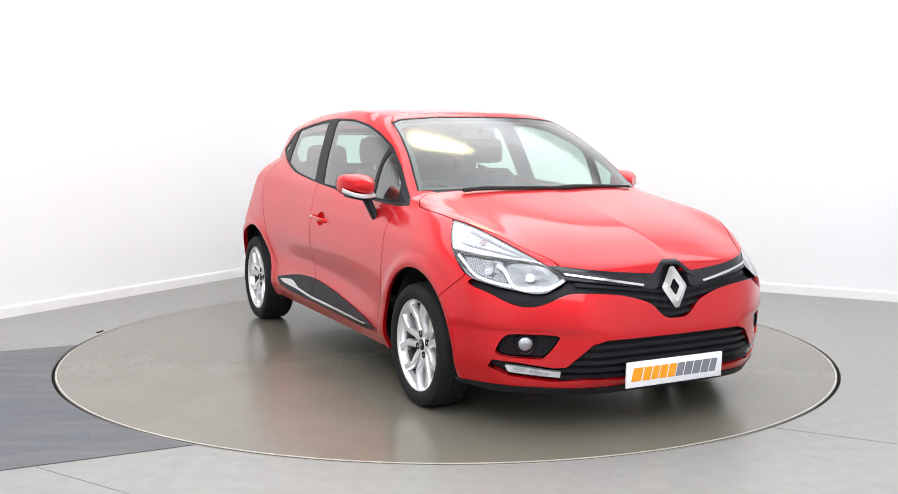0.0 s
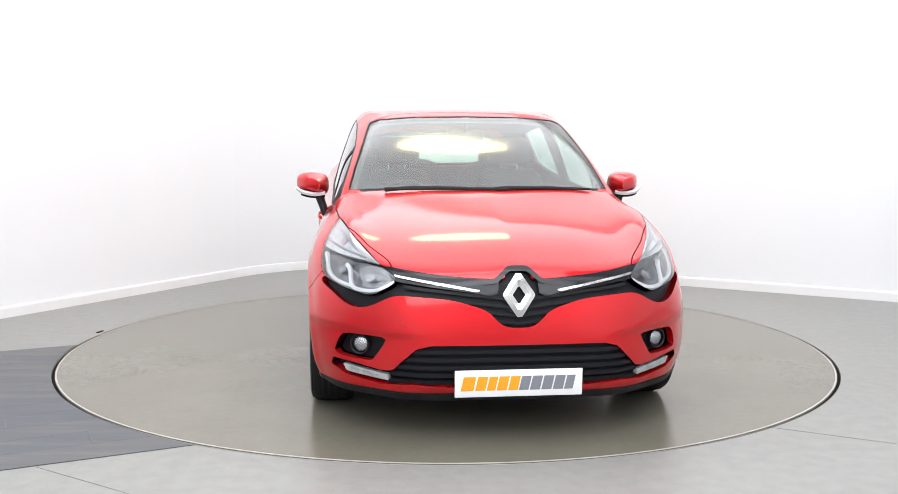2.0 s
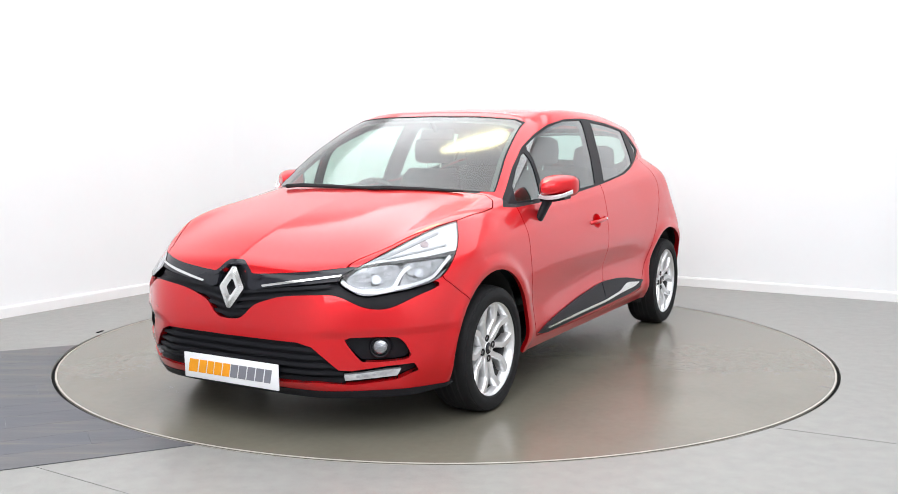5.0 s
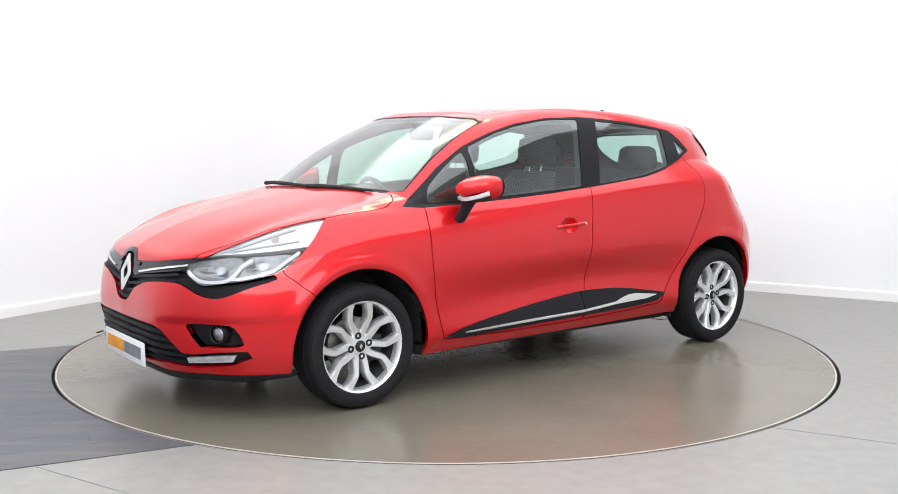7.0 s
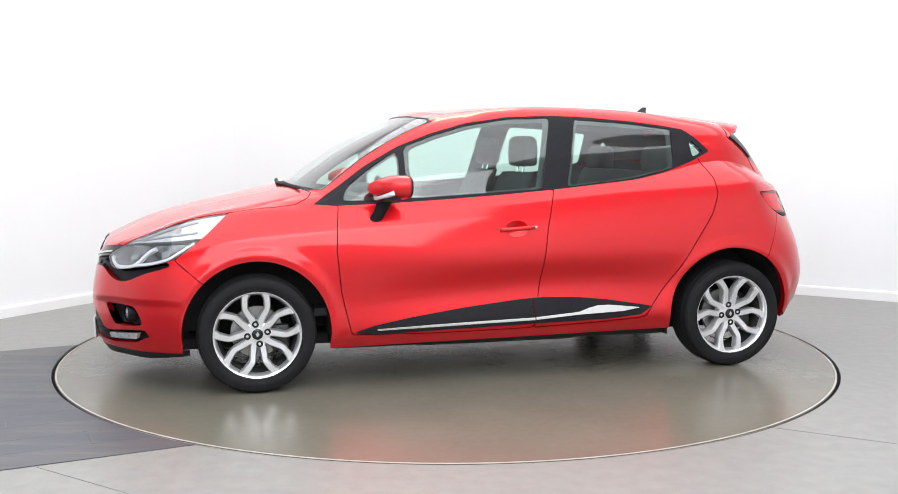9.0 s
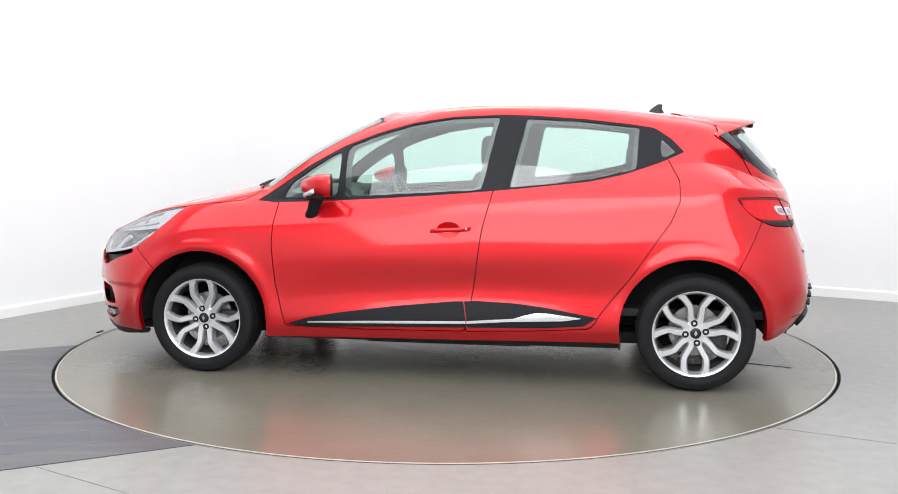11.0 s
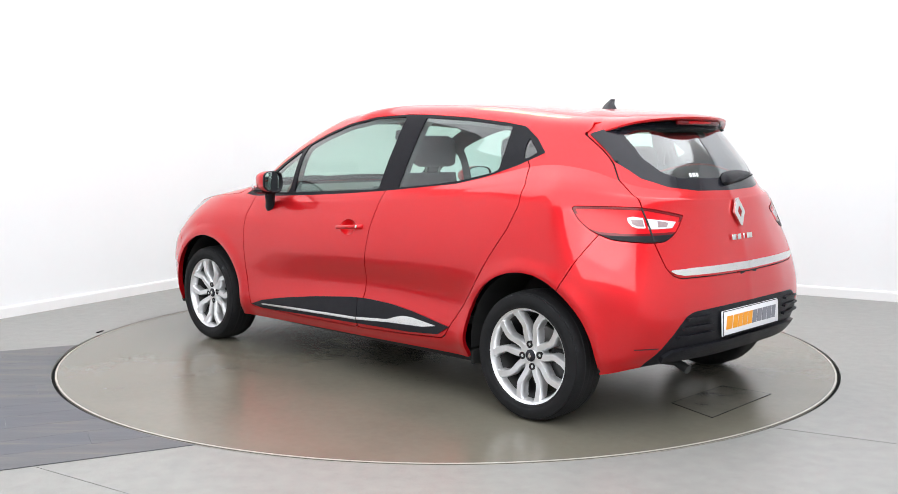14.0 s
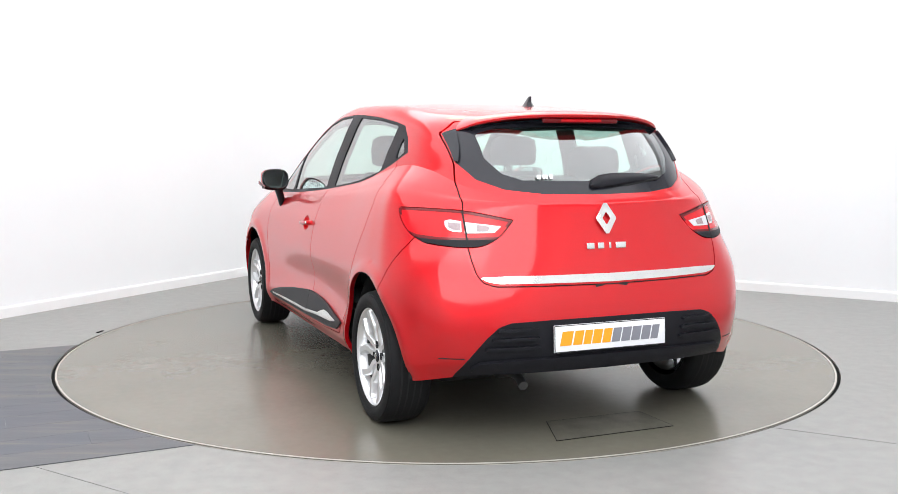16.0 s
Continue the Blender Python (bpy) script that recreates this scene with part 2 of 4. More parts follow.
LINE_BONNET = [(1.72, 0, .872), (1.69, .30, .863), (1.59, .50, .87), (1.42, .625, .905), (1.28, .68, .925), (1.12, .725, .93), (.92, .768, .91), (.35, .778, .918),
               (-.2, .777, .955), (-.75, .765, 1.005), (-1.22, .752, 1.06), (-1.44, .73, 1.055), (-1.665, .55, 1.01), (-1.775, .33, .996), (-1.807, 0, .988)]
LINE_BELT = [(1.10, 0, 1.005), (1.085, .30, 1.003), (1.04, .52, .997), (.99, .65, .985), (.97, .695, .97), (.94, .728, .955), (.88, .750, .935), (.35, .762, .943),
             (-.2, .758, .985), (-.75, .737, 1.04), (-1.19, .68, 1.13), (-1.42, .630, 1.12), (-1.64, .52, 1.045), (-1.757, .33, 1.024), (-1.79, 0, 1.017)]
LINE_GLASS = [(.785, 0, 1.215), (.775, .28, 1.212), (.745, .47, 1.205), (.71, .588, 1.19), (.68, .628, 1.175), (.62, .655, 1.165), (.5, .68, 1.165), (.25, .695, 1.165),
              (-.2, .697, 1.19), (-.75, .677, 1.205), (-1.18, .64, 1.23), (-1.39, .590, 1.225), (-1.55, .495, 1.20), (-1.655, .30, 1.19), (-1.685, 0, 1.19)]
LINE_RAIL = [(.42, 0, 1.39), (.415, .25, 1.387), (.39, .42, 1.378), (.355, .52, 1.362), (.33, .545, 1.355), (.29, .562, 1.355), (.2, .578, 1.362), (.05, .59, 1.385),
             (-.25, .597, 1.402), (-.75, .587, 1.386), (-1.15, .57, 1.345), (-1.325, .537, 1.328), (-1.44, .44, 1.325), (-1.53, .28, 1.333), (-1.55, 0, 1.338)]
LINE_ROOF = [(.30, 0, 1.412), (.295, .18, 1.411), (.28, .29, 1.406), (.25, .36, 1.402), (.23, .385, 1.402), (.20, .40, 1.405), (.13, .415, 1.413), (0, .425, 1.424),
             (-.27, .43, 1.434), (-.75, .425, 1.422), (-1.1, .41, 1.392), (-1.27, .39, 1.372), (-1.36, .31, 1.368), (-1.42, .19, 1.37), (-1.44, 0, 1.372)]
LINE_CROWN = [(.12, 0, 1.430), (.12, 0, 1.430), (.11, 0, 1.430), (.10, 0, 1.431), (.09, 0, 1.431), (.07, 0, 1.432), (.02, 0, 1.434), (-.08, 0, 1.438),
              (-.3, 0, 1.441), (-.72, 0, 1.432), (-.98, 0, 1.416), (-1.1, 0, 1.407), (-1.17, 0, 1.402), (-1.2, 0, 1.400), (-1.2, 0, 1.400)]
ALONG, ACROSS = 18, 12


def sheet(lines, first):
    """A smooth skin through the lines. Returns points, normals and triangles."""
    rows = np.array([spline(l, ALONG) for l in lines])
    g = spline(rows, ACROSS)
    for cx, r0 in ((1.2945, .395), (-1.2845, .39)):
        rad = np.hypot(g[..., 0] - cx, g[..., 2] - .30)
        g[..., 1] += 0.012 * np.exp(-((rad - r0 + .01) / .035) ** 2) * (g[..., 1] > .6) * (g[..., 2] < .72)
    # a step across the bumper corner above the fog lamp
    ay, fall = np.abs(g[..., 1]), lambda v, a, b: np.clip((v - a) / (b - a), 0, 1) ** 2 * (3 - 2 * np.clip((v - a) / (b - a), 0, 1))
    g[..., 0] -= .014 * (g[..., 0] > 1.5) * fall(-g[..., 2], -(.462 + .03 * (ay - .55)), -(.440 + .03 * (ay - .55))) * fall(g[..., 2], .20, .26) * fall(ay, .36, .52)
    du, dv = np.gradient(g, axis=1), np.gradient(g, axis=0)
    du[:, 0] = du[:, -1] = (0, 1, 0)
    du[:, -1] = (0, -1, 0)
    if first == "roof":
        dv[-1] = (0, -1, 0)
        du[-1] = (-1, 0, 0)
    nrm = np.cross(dv, du)
    nrm /= np.maximum(np.linalg.norm(nrm, axis=-1, keepdims=True), 1e-9)
    ref = nrm[..., 0] * g[..., 0] / 4 + nrm[..., 1] * g[..., 1] + nrm[..., 2] * (g[..., 2] - .6)
    if ref.mean() < 0:
        nrm = -nrm
    if first == "roof":
        nrm[-1] = (0, 0, 1)
    a, b = g.shape[:2]
    i = np.arange(a * b).reshape(a, b)
    q = np.stack([i[:-1, :-1], i[:-1, 1:], i[1:, 1:], i[1:, :-1]], -1).reshape(-1, 4)
    t = np.vstack([q[:, [0, 1, 2]], q[:, [0, 2, 3]]])
    return g.reshape(-1, 3), nrm.reshape(-1, 3), t


def orient(v, n, t):
    f = np.cross(v[t[:, 1]] - v[t[:, 0]], v[t[:, 2]] - v[t[:, 0]])
    area = np.linalg.norm(f, axis=1)
    flip = (f * n[t].mean(1)).sum(1) < 0
    t = t.copy()
    t[flip] = t[flip][:, ::-1]
    return t[area > 1e-10]


_a = sheet([LINE_LIP, LINE_SILL, LINE_LOW, LINE_MID, LINE_WAIST, LINE_SHOULDER, LINE_BONNET, LINE_BELT], "body")
_b = sheet([LINE_BELT, LINE_GLASS, LINE_RAIL, LINE_ROOF, LINE_CROWN], "roof")
SKIN = (np.vstack([_a[0], _b[0]]), np.vstack([_a[1], _b[1]]), np.vstack([_a[2], _b[2] + len(_a[0])]))
SKIN = (SKIN[0], SKIN[1], orient(*SKIN))

VIEWS = {"side": lambda v: v[:, [0, 2]], "end": lambda v: v[:, [1, 2]], "top": lambda v: v[:, [0, 1]],
         "nose": lambda v: np.stack([(v[:, 1] - v[:, 0]) * .7071, v[:, 2]], 1), "tail": lambda v: np.stack([(v[:, 1] + v[:, 0]) * .7071, v[:, 2]], 1)}


def distance(p, poly):
    """Signed distance of points to a closed outline, negative inside."""
    a, b = poly, np.roll(poly, -1, 0)
    best, inside = np.full(len(p), 1e9), np.zeros(len(p), bool)
    for (ax, ay), (bx, by) in zip(a, b):
        dx, dy = bx - ax, by - ay
        t = np.clip(((p[:, 0] - ax) * dx + (p[:, 1] - ay) * dy) / max(dx * dx + dy * dy, 1e-12), 0, 1)
        best = np.minimum(best, np.hypot(p[:, 0] - ax - t * dx, p[:, 1] - ay - t * dy))
        if ay != by:
            c = (ay > p[:, 1]) != (by > p[:, 1])
            inside ^= c & (p[:, 0] < ax + (p[:, 1] - ay) * dx / dy)
    return np.where(inside, -best, best)


def split(skin, d):
    """Cuts a skin along d = 0. Returns the inside and the outside."""
    v, n, t = skin
    d = np.where(np.abs(d) < 2e-4, 2e-4 * np.where(d < 0, -1, 1), d)
    neg = (d < 0)[t]
    k = neg.sum(1)
    ins, out = [t[k == 3]], [t[k == 0]]
    vs, ns, cache = [], [], {}
    base = len(v)

    def cross(i, j):
        key = (min(i, j), max(i, j))
        if key not in cache:
            f = d[i] / (d[i] - d[j])
            cache[key] = base + len(vs)
            vs.append(v[i] + f * (v[j] - v[i]))
            m = n[i] + f * (n[j] - n[i])
            ns.append(m / max(np.linalg.norm(m), 1e-9))
        return cache[key]

    for tri in t[(k == 1) | (k == 2)]:
        s = d[tri] < 0
        lone = int(np.where(s)[0][0]) if s.sum() == 1 else int(np.where(~s)[0][0])
        a, b, c = (int(tri[(lone + o) % 3]) for o in range(3))
        ab, ac = cross(a, b), cross(a, c)
        one, two = [(a, ab, ac)], [(ab, b, c), (ab, c, ac)]
        (ins if s.sum() == 1 else out).append(np.array(one))
        (out if s.sum() == 1 else ins).append(np.array(two))
    if vs:
        v, n = np.vstack([v, vs]), np.vstack([n, ns])
    return (v, n, np.vstack(ins)), (v, n, np.vstack(out))


def prune(skin):
    v, n, t = skin
    used, inv = np.unique(t, return_inverse=True)
    return v[used], n[used], inv.reshape(-1, 3)


def field(skin, view, outline, where=None, smooth=0):
    p = spline(outline, smooth, True) if smooth else np.array(outline, float)
    d = distance(VIEWS[view](skin[0]), p)
    if where is not None:
        d = np.where(where(skin[0]), d, np.maximum(d, 0.05))
    return d


def take(skin, view, outline, where=None, smooth=0, gap=0.0):
    """Cuts an outline out of a skin: the piece, and what is left; the joint between them is gap wide."""
    d = field(skin, view, outline, where, smooth)
    if not gap:
        a, b = split(skin, d)
        return prune(a), prune(b)
    a, rest = split(skin, d + gap / 2)
    d2 = field(rest, view, outline, where, smooth)
    _, b = split(rest, d2 - gap / 2)
    return prune(a), prune(b)


def fine(skin, view, outline, times=2):
    """The triangles of a skin near an outline, split into smaller ones so that slim shapes cut cleanly."""
    o = np.array(outline, float)
    v, n, t = skin
    p = VIEWS[view](v)
    lo, hi = o.min(0) - .05, o.max(0) + .05
    near = ((p >= lo) & (p <= hi)).all(1)
    v, n, t = prune((v, n, t[near[t].any(1)]))
    for _ in range(times):
        e = np.sort(np.vstack([t[:, [0, 1]], t[:, [1, 2]], t[:, [2, 0]]]), axis=1)
        u, inv = np.unique(e, axis=0, return_inverse=True)
        m = inv.reshape(3, -1) + len(v)
        mn = n[u].mean(1)
        v = np.vstack([v, v[u].mean(1)])
        n = np.vstack([n, mn / np.maximum(np.linalg.norm(mn, axis=1, keepdims=True), 1e-9)])
        a, b, c = t.T
        t = np.vstack([np.stack(q, 1) for q in ((a, m[0], m[2]), (m[0], b, m[1]), (m[2], m[1], c), (m[0], m[1], m[2]))])
    return v, n, t


def cut(skin, view, outline, where=None, smooth=0):
    """A slim shape cut out of a refined copy of a skin."""
    return take(fine(skin, view, outline), view, outline, where, smooth)[0]


def settle(v):
    """The nose stands a little further forward below the bonnet's edge."""
    ease = lambda k: np.clip(k, 0, 1) ** 2 * (3 - 2 * np.clip(k, 0, 1))
    out = np.array(v)
    out[:, 0] += NOSE * ease((v[:, 0] - 1.66) / .30) * (1 - ease((v[:, 2] - .66) / .22))
    return out


NOSE = .022


def shift(skin, out):
    return skin[0] + skin[1] * out, skin[1], skin[2]


def mirrored(skin):
    return skin[0] * (1, -1, 1), skin[1] * (1, -1, 1), skin[2][:, ::-1]


def both(skin):
    """The skin and its mirror image, joined along the middle."""
    m = mirrored(skin)
    k = np.arange(len(skin[0])) + len(skin[0])
    mid = np.abs(skin[0][:, 1]) < 1e-5
    k[mid] = np.where(mid)[0]
    return prune((np.vstack([skin[0], m[0]]), np.vstack([skin[1], m[1]]), np.vstack([skin[2], k[m[2]]])))


def largest(skin):
    """The largest connected piece of a skin."""
    v, n, t = skin
    tag = np.arange(len(v))
    while True:
        low = tag[t].min(1)
        nxt = tag.copy()
        for c in range(3):
            np.minimum.at(nxt, t[:, c], low)
        if (nxt == tag).all():
            break
        tag = nxt
    ids, count = np.unique(tag[t[:, 0]], return_counts=True)
    return prune((v, n, t[tag[t[:, 0]] == ids[count.argmax()]]))


def rimmed(skin, depth, weld=False):
    """Adds an edge that runs inwards from the skin's open border."""
    v, n, t = skin
    e = np.vstack([t[:, [0, 1]], t[:, [1, 2]], t[:, [2, 0]]])
    codes = {}
    for i, j in e:
        codes[(int(i), int(j))] = 1
    border = [(i, j) for i, j in codes if (j, i) not in codes and not (abs(v[i][1]) < 2e-3 and abs(v[j][1]) < 2e-3)]
    if not border:
        return skin
    i, j = np.array(border).T
    if weld:
        edge, inv = np.unique(np.concatenate([i, j]), return_inverse=True)
        o = len(v) + inv[:len(i)], len(v) + inv[len(i):]
        return np.vstack([v, v[edge] - n[edge] * depth]), np.vstack([n, n[edge]]), np.vstack([t, np.stack([j, i, o[0]], 1), np.stack([j, o[0], o[1]], 1)])
    a, b = v[i], v[j]
    c, d = b - n[j] * depth, a - n[i] * depth
    m = np.cross(n[i], b - a)
    m = -m / np.maximum(np.linalg.norm(m, axis=1, keepdims=True), 1e-9)
    k = len(i)
    o = len(v) + np.arange(k)
    return (np.vstack([v, a, b, c, d]), np.vstack([n, m, m, m, m]),
            np.vstack([t, np.stack([o + k, o, o + 3 * k], 1), np.stack([o + k, o + 3 * k, o + 2 * k], 1)]))


def panel(name, skin, mat, parent, label="", rim=0.012, two=False, weld=False):
    """One mesh of a piece of skin, with a rim, in both halves where two is set."""
    if rim:
        skin = rimmed(skin, rim, weld)
    if two:
        skin = both(skin)
    v, n, t = skin
    v = settle(v)
    me = bpy.data.meshes.new(name)
    me.from_pydata(v.tolist(), [], t.tolist())
    me.polygons.foreach_set("use_smooth", [True] * len(me.polygons))
    me.update()
    me.normals_split_custom_set_from_vertices(n.tolist())
    return link(name, me, mat, parent, label)


def pair(name, skin, mat, parent, label="", rim=0.012):
    panel(name, skin, mat, parent, label, rim)
    panel(name, mirrored(skin), mat, parent, label, rim)


# ---------------------------------------------------------------- the studio
def wall(name, a, b, height, thick):
    """A wall from a to b in plan, its room side on the left of the way from a to b."""
    a, b = Vector((*a, 0)), Vector((*b, 0))
    d = (b - a).normalized()
    n = Vector((-d.y, d.x, 0))
    pts = [a, b, b - n * thick, a - n * thick]
    bm = bmesh.new()
    lo = [bm.verts.new(p) for p in pts]
    hi = [bm.verts.new(p + Vector((0, 0, height))) for p in pts]
    bm.faces.new(lo)
    bm.faces.new(hi)
    for i in range(4):
        bm.faces.new((lo[i], lo[(i + 1) % 4], hi[(i + 1) % 4], hi[i]))
    return tagged(part(name, bm, WALL, smooth=0), "plain white painted studio wall", "wall", kind="structure")


def skirting(a, b):
    a, b = Vector((*a, 0)), Vector((*b, 0))
    d = (b - a).normalized()
    n = Vector((-d.y, d.x, 0))
    prof = [(0.002, 0), (0.018, 0), (0.018, 0.066), (0.014, 0.078), (0.002, 0.082)]
    bm = loft([[p + n * o + Vector((0, 0, h)) for o, h in prof] for p in (a, b)])
    return tagged(part("baseboard", bm, SKIRT, smooth=0), "white painted skirting board along the wall", "skirting board", kind="structure")


CORNER, LEFT_END, RIGHT_END, FAR_END = (-1.146, 4.352), (-5.882, -3.999), (6.125, .146), (1.389, -8.205)
H_ROOM = 3.7
COVE = 1.6
U_L, U_R = Vector((-.4933, -.8699, 0)), Vector((.8656, -.5007, 0))
ARC = [Vector((*CORNER, 0)) + U_L * COVE * (1 - math.sin(a)) + U_R * COVE * (1 - math.cos(a)) for a in np.linspace(0, math.pi / 2, 19)]
wall("wall_left", ARC[0].to_2d(), LEFT_END, H_ROOM, 0.15)
wall("wall_back", RIGHT_END, ARC[-1].to_2d(), H_ROOM, 0.15)
# unseen walls that close the room, set near to bounce light forward
wall("unseen_wall_right", FAR_END, RIGHT_END, H_ROOM, 0.15)
wall("unseen_wall_rear", LEFT_END, FAR_END, H_ROOM, 0.15)
CENTRE = Vector((*CORNER, 0)) + (U_L + U_R) * COVE


def cove(name, offsets, mat, label, category):
    """A curved strip along the rounded corner; offsets are distances into the room and heights."""
    rings = [[p + (CENTRE - p).normalized() * o + Vector((0, 0, h)) for o, h in offsets] for p in ARC]
    return tagged(part(name, loft(rings), mat, smooth=30), label, category, kind="structure")


cove("wall_corner", [(0, 0), (0, H_ROOM), (-.15, H_ROOM), (-.15, 0)], WALL, "white painted rounded studio wall corner", "wall")
cove("baseboard", [(0.002, 0), (0.018, 0), (0.018, 0.066), (0.014, 0.078), (0.002, 0.082)], SKIRT, "white curved skirting board in the corner", "skirting board")
skirting(ARC[0].to_2d(), LEFT_END)
skirting(RIGHT_END, ARC[-1].to_2d())
tagged(part("ceiling", box(16, 17, 0.1, pose(0.5, -2, H_ROOM + 0.05)), CEIL, smooth=0), "white painted studio ceiling", "ceiling", kind="structure")

R_TABLE = 2.248


def ground():
    """Floor sheet with a round opening for the turntable."""
    bm = bmesh.new()
    n = 128
    inner, outer = [], []
    for i in range(n):
        a = i * 2 * math.pi / n
        inner.append(bm.verts.new(((R_TABLE + .006) * math.cos(a), (R_TABLE + .006) * math.sin(a), 0)))
        outer.append(bm.verts.new((14 * math.cos(a), 14 * math.sin(a) - 2, 0)))
    low = [bm.verts.new((v.co.x, v.co.y, -.06)) for v in inner]
    for i in range(n):
        j = (i + 1) % n
        bm.faces.new((inner[i], outer[i], outer[j], inner[j]))
        bm.faces.new((inner[i], inner[j], low[j], low[i]))
    bm.faces.new(low)
    return tagged(part("floor", bm, FLOOR, smooth=0), "pale grey speckled vinyl studio floor", "floor", kind="structure")


ground()
# welded joints between the floor sheets
for (x, y), (x2, y2) in (((-1.60, -2.257), (-.10, -3.208)), ((1.40, -1.735), (3.4, -2.780))):
    tagged(part("floor_joint", box(math.hypot(x2 - x, y2 - y), .0016, .003, pose((x + x2) / 2, (y + y2) / 2, 0, 0, 0, math.degrees(math.atan2(y2 - y, x2 - x))), 0), JOINT, smooth=0),
           "thin grey welded joint in the vinyl floor", "floor joint", kind="structure")
table = tagged(new("turntable"), "round beige-grey motorised turntable deck flush with the floor", "turntable")
deck = part("deck", lathe([(0.0005, 0), (R_TABLE - .03, 0), (R_TABLE - .012, -.0005), (R_TABLE - .012, -.05)], 192), TABLE, table)
part("edge_ring", lathe([(R_TABLE - .012, -.03), (R_TABLE - .012, -.008), (R_TABLE + .004, -.008), (R_TABLE + .005, -.03)], 192), STEEL, table, "dark gap round the deck")
part("deck_lip", lathe([(R_TABLE - .022, -.002), (R_TABLE - .022, .0012), (R_TABLE - .013, .0012), (R_TABLE - .0115, -.006)], 192), DECKLIP, table, "thin pale worn metal lip")

# ---------------------------------------------------------------- the car
car = tagged(new("hatchback_car"), "metallic red five-door hatchback car parked on the turntable", "car")

front_half, rear_half = (lambda v: v[:, 0] > .3), (lambda v: v[:, 0] < -1.25)
DLO = [(1.008, .925), (.89, 1.004), (.74, 1.112), (.558, 1.214), (.372, 1.285), (.184, 1.338), (-.037, 1.371), (-.292, 1.381), (-.454, 1.376), (-.721, 1.358),
       (-.956, 1.331), (-1.076, 1.312), (-1.158, 1.258), (-1.225, 1.19), (-1.094, 1.132), (-.918, 1.074), (-.749, 1.038), (-.418, 1.003), (-.256, .987), (.059, .961),
       (.364, .941), (.662, .925), (.9, .917)]
FRONT_PANE = [(.530, 1.214), (.377, 1.272), (.189, 1.327), (-.032, 1.363), (-.283, 1.371), (-.199, .993), (.05, .979), (.30, .964), (.528, .950)]
QUARTER_PANE = [(.860, .942), (.835, 1.015), (.70, 1.114), (.60, 1.176), (.566, 1.193), (.560, 1.12), (.568, .947)]
REAR_PANE = [(-.425, 1.363), (-.717, 1.346), (-1.0, 1.314), (-.985, 1.103), (-.749, 1.051), (-.582, 1.030), (-.345, 1.006)]
SMALL_PANE = [(-1.10, 1.272), (-1.185, 1.19), (-1.112, 1.158)]
HEADLAMP = [(-1.051, .673), (-.969, .722), (-.83, .788), (-.66, .852), (-.507, .885), (-.495, .872), (-.528, .776), (-.617, .675), (-.736, .638), (-.842, .622), (-.94, .609), (-.996, .625)]
GRILLE = [(-.06, .717), (-.02, .717), (.030, .716), (.052, .704), (.083, .681), (.318, .697), (.529, .722), (.62, .71), (.80, .65), (.752, .598), (.683, .557), (.609, .562), (.515, .607), (.438, .612),
          (.289, .600), (.194, .577), (.130, .552), (.096, .520), (.068, .497), (.040, .488), (-.02, .487), (-.06, .487)]
INTAKE = [(-.01, .416), (.36, .416), (.42, .399), (.481, .339), (.515, .302), (.56, .298), (.676, .316), (.755, .322), (.765, .290), (.70, .254), (.56, .236), (.434, .248), (.268, .237), (-.01, .232)]
FOG = [(.722, .424), (.685, .438), (.555, .437), (.538, .429), (.585, .350), (.615, .334), (.735, .341), (.745, .372)]
BONNET = [(2.2, -.02), (2.2, .40), (1.9, .529), (1.78, .606), (1.6, .688), (1.4, .728), (1.2, .742), (1.09, .735), (1.03, .705), (1.01, .655), (1.052, .52), (1.095, .30), (1.108, -.02)]
SCREEN = [(-.01, 1.012), (.35, 1.009), (.55, 1.003), (.672, .996), (.64, 1.10), (.60, 1.21), (.548, 1.345), (.50, 1.363), (.3, 1.378), (-.01, 1.382)]
REAR_SCREEN = [(-.01, 1.335), (.35, 1.325), (.47, 1.303), (.557, 1.272), (.553, 1.152), (.50, 1.08), (.41, 1.042), (.254, 1.024), (-.01, 1.019)]
REAR_PANE_CLEAR = [(-.01, 1.31), (.37, 1.30), (.455, 1.272), (.452, 1.17), (.405, 1.107), (.33, 1.081), (-.01, 1.075)]
TAIL = [(-.487, .962), (-.492, .966), (-.651, .965), (-.785, .959), (-.884, .943), (-.970, .924), (-.977, .920), (-.973, .912), (-.948, .868), (-.918, .838), (-.88, .819), (-.828, .814), (-.771, .816), (-.661, .826), (-.613, .841), (-.562, .866), (-.514, .910)]
GATE = [(-.01, 1.345), (.50, 1.325), (.565, 1.275), (.558, 1.145), (.573, 1.043), (.588, .958), (.594, .814), (.588, .761), (.578, .71), (.555, .678), (.511, .662), (-.01, .655)]
BUMPER_F = [(2.4, .1), (1.3, .1), (1.3, .3), (1.549, .552), (1.674, .658), (1.69, .72), (2.4, .72)]
BUMPER_R = [(-1.45, .1), (-1.38, .5), (-1.48, .62), (-1.60, .85), (-3, .85), (-3, .1)]
DIFFUSER = [(-.01, .524), (.287, .523), (.455, .518), (.505, .503), (.553, .46), (.592, .41), (.622, .36), (.648, .305), (.664, .25), (.675, .15), (-.01, .15)]
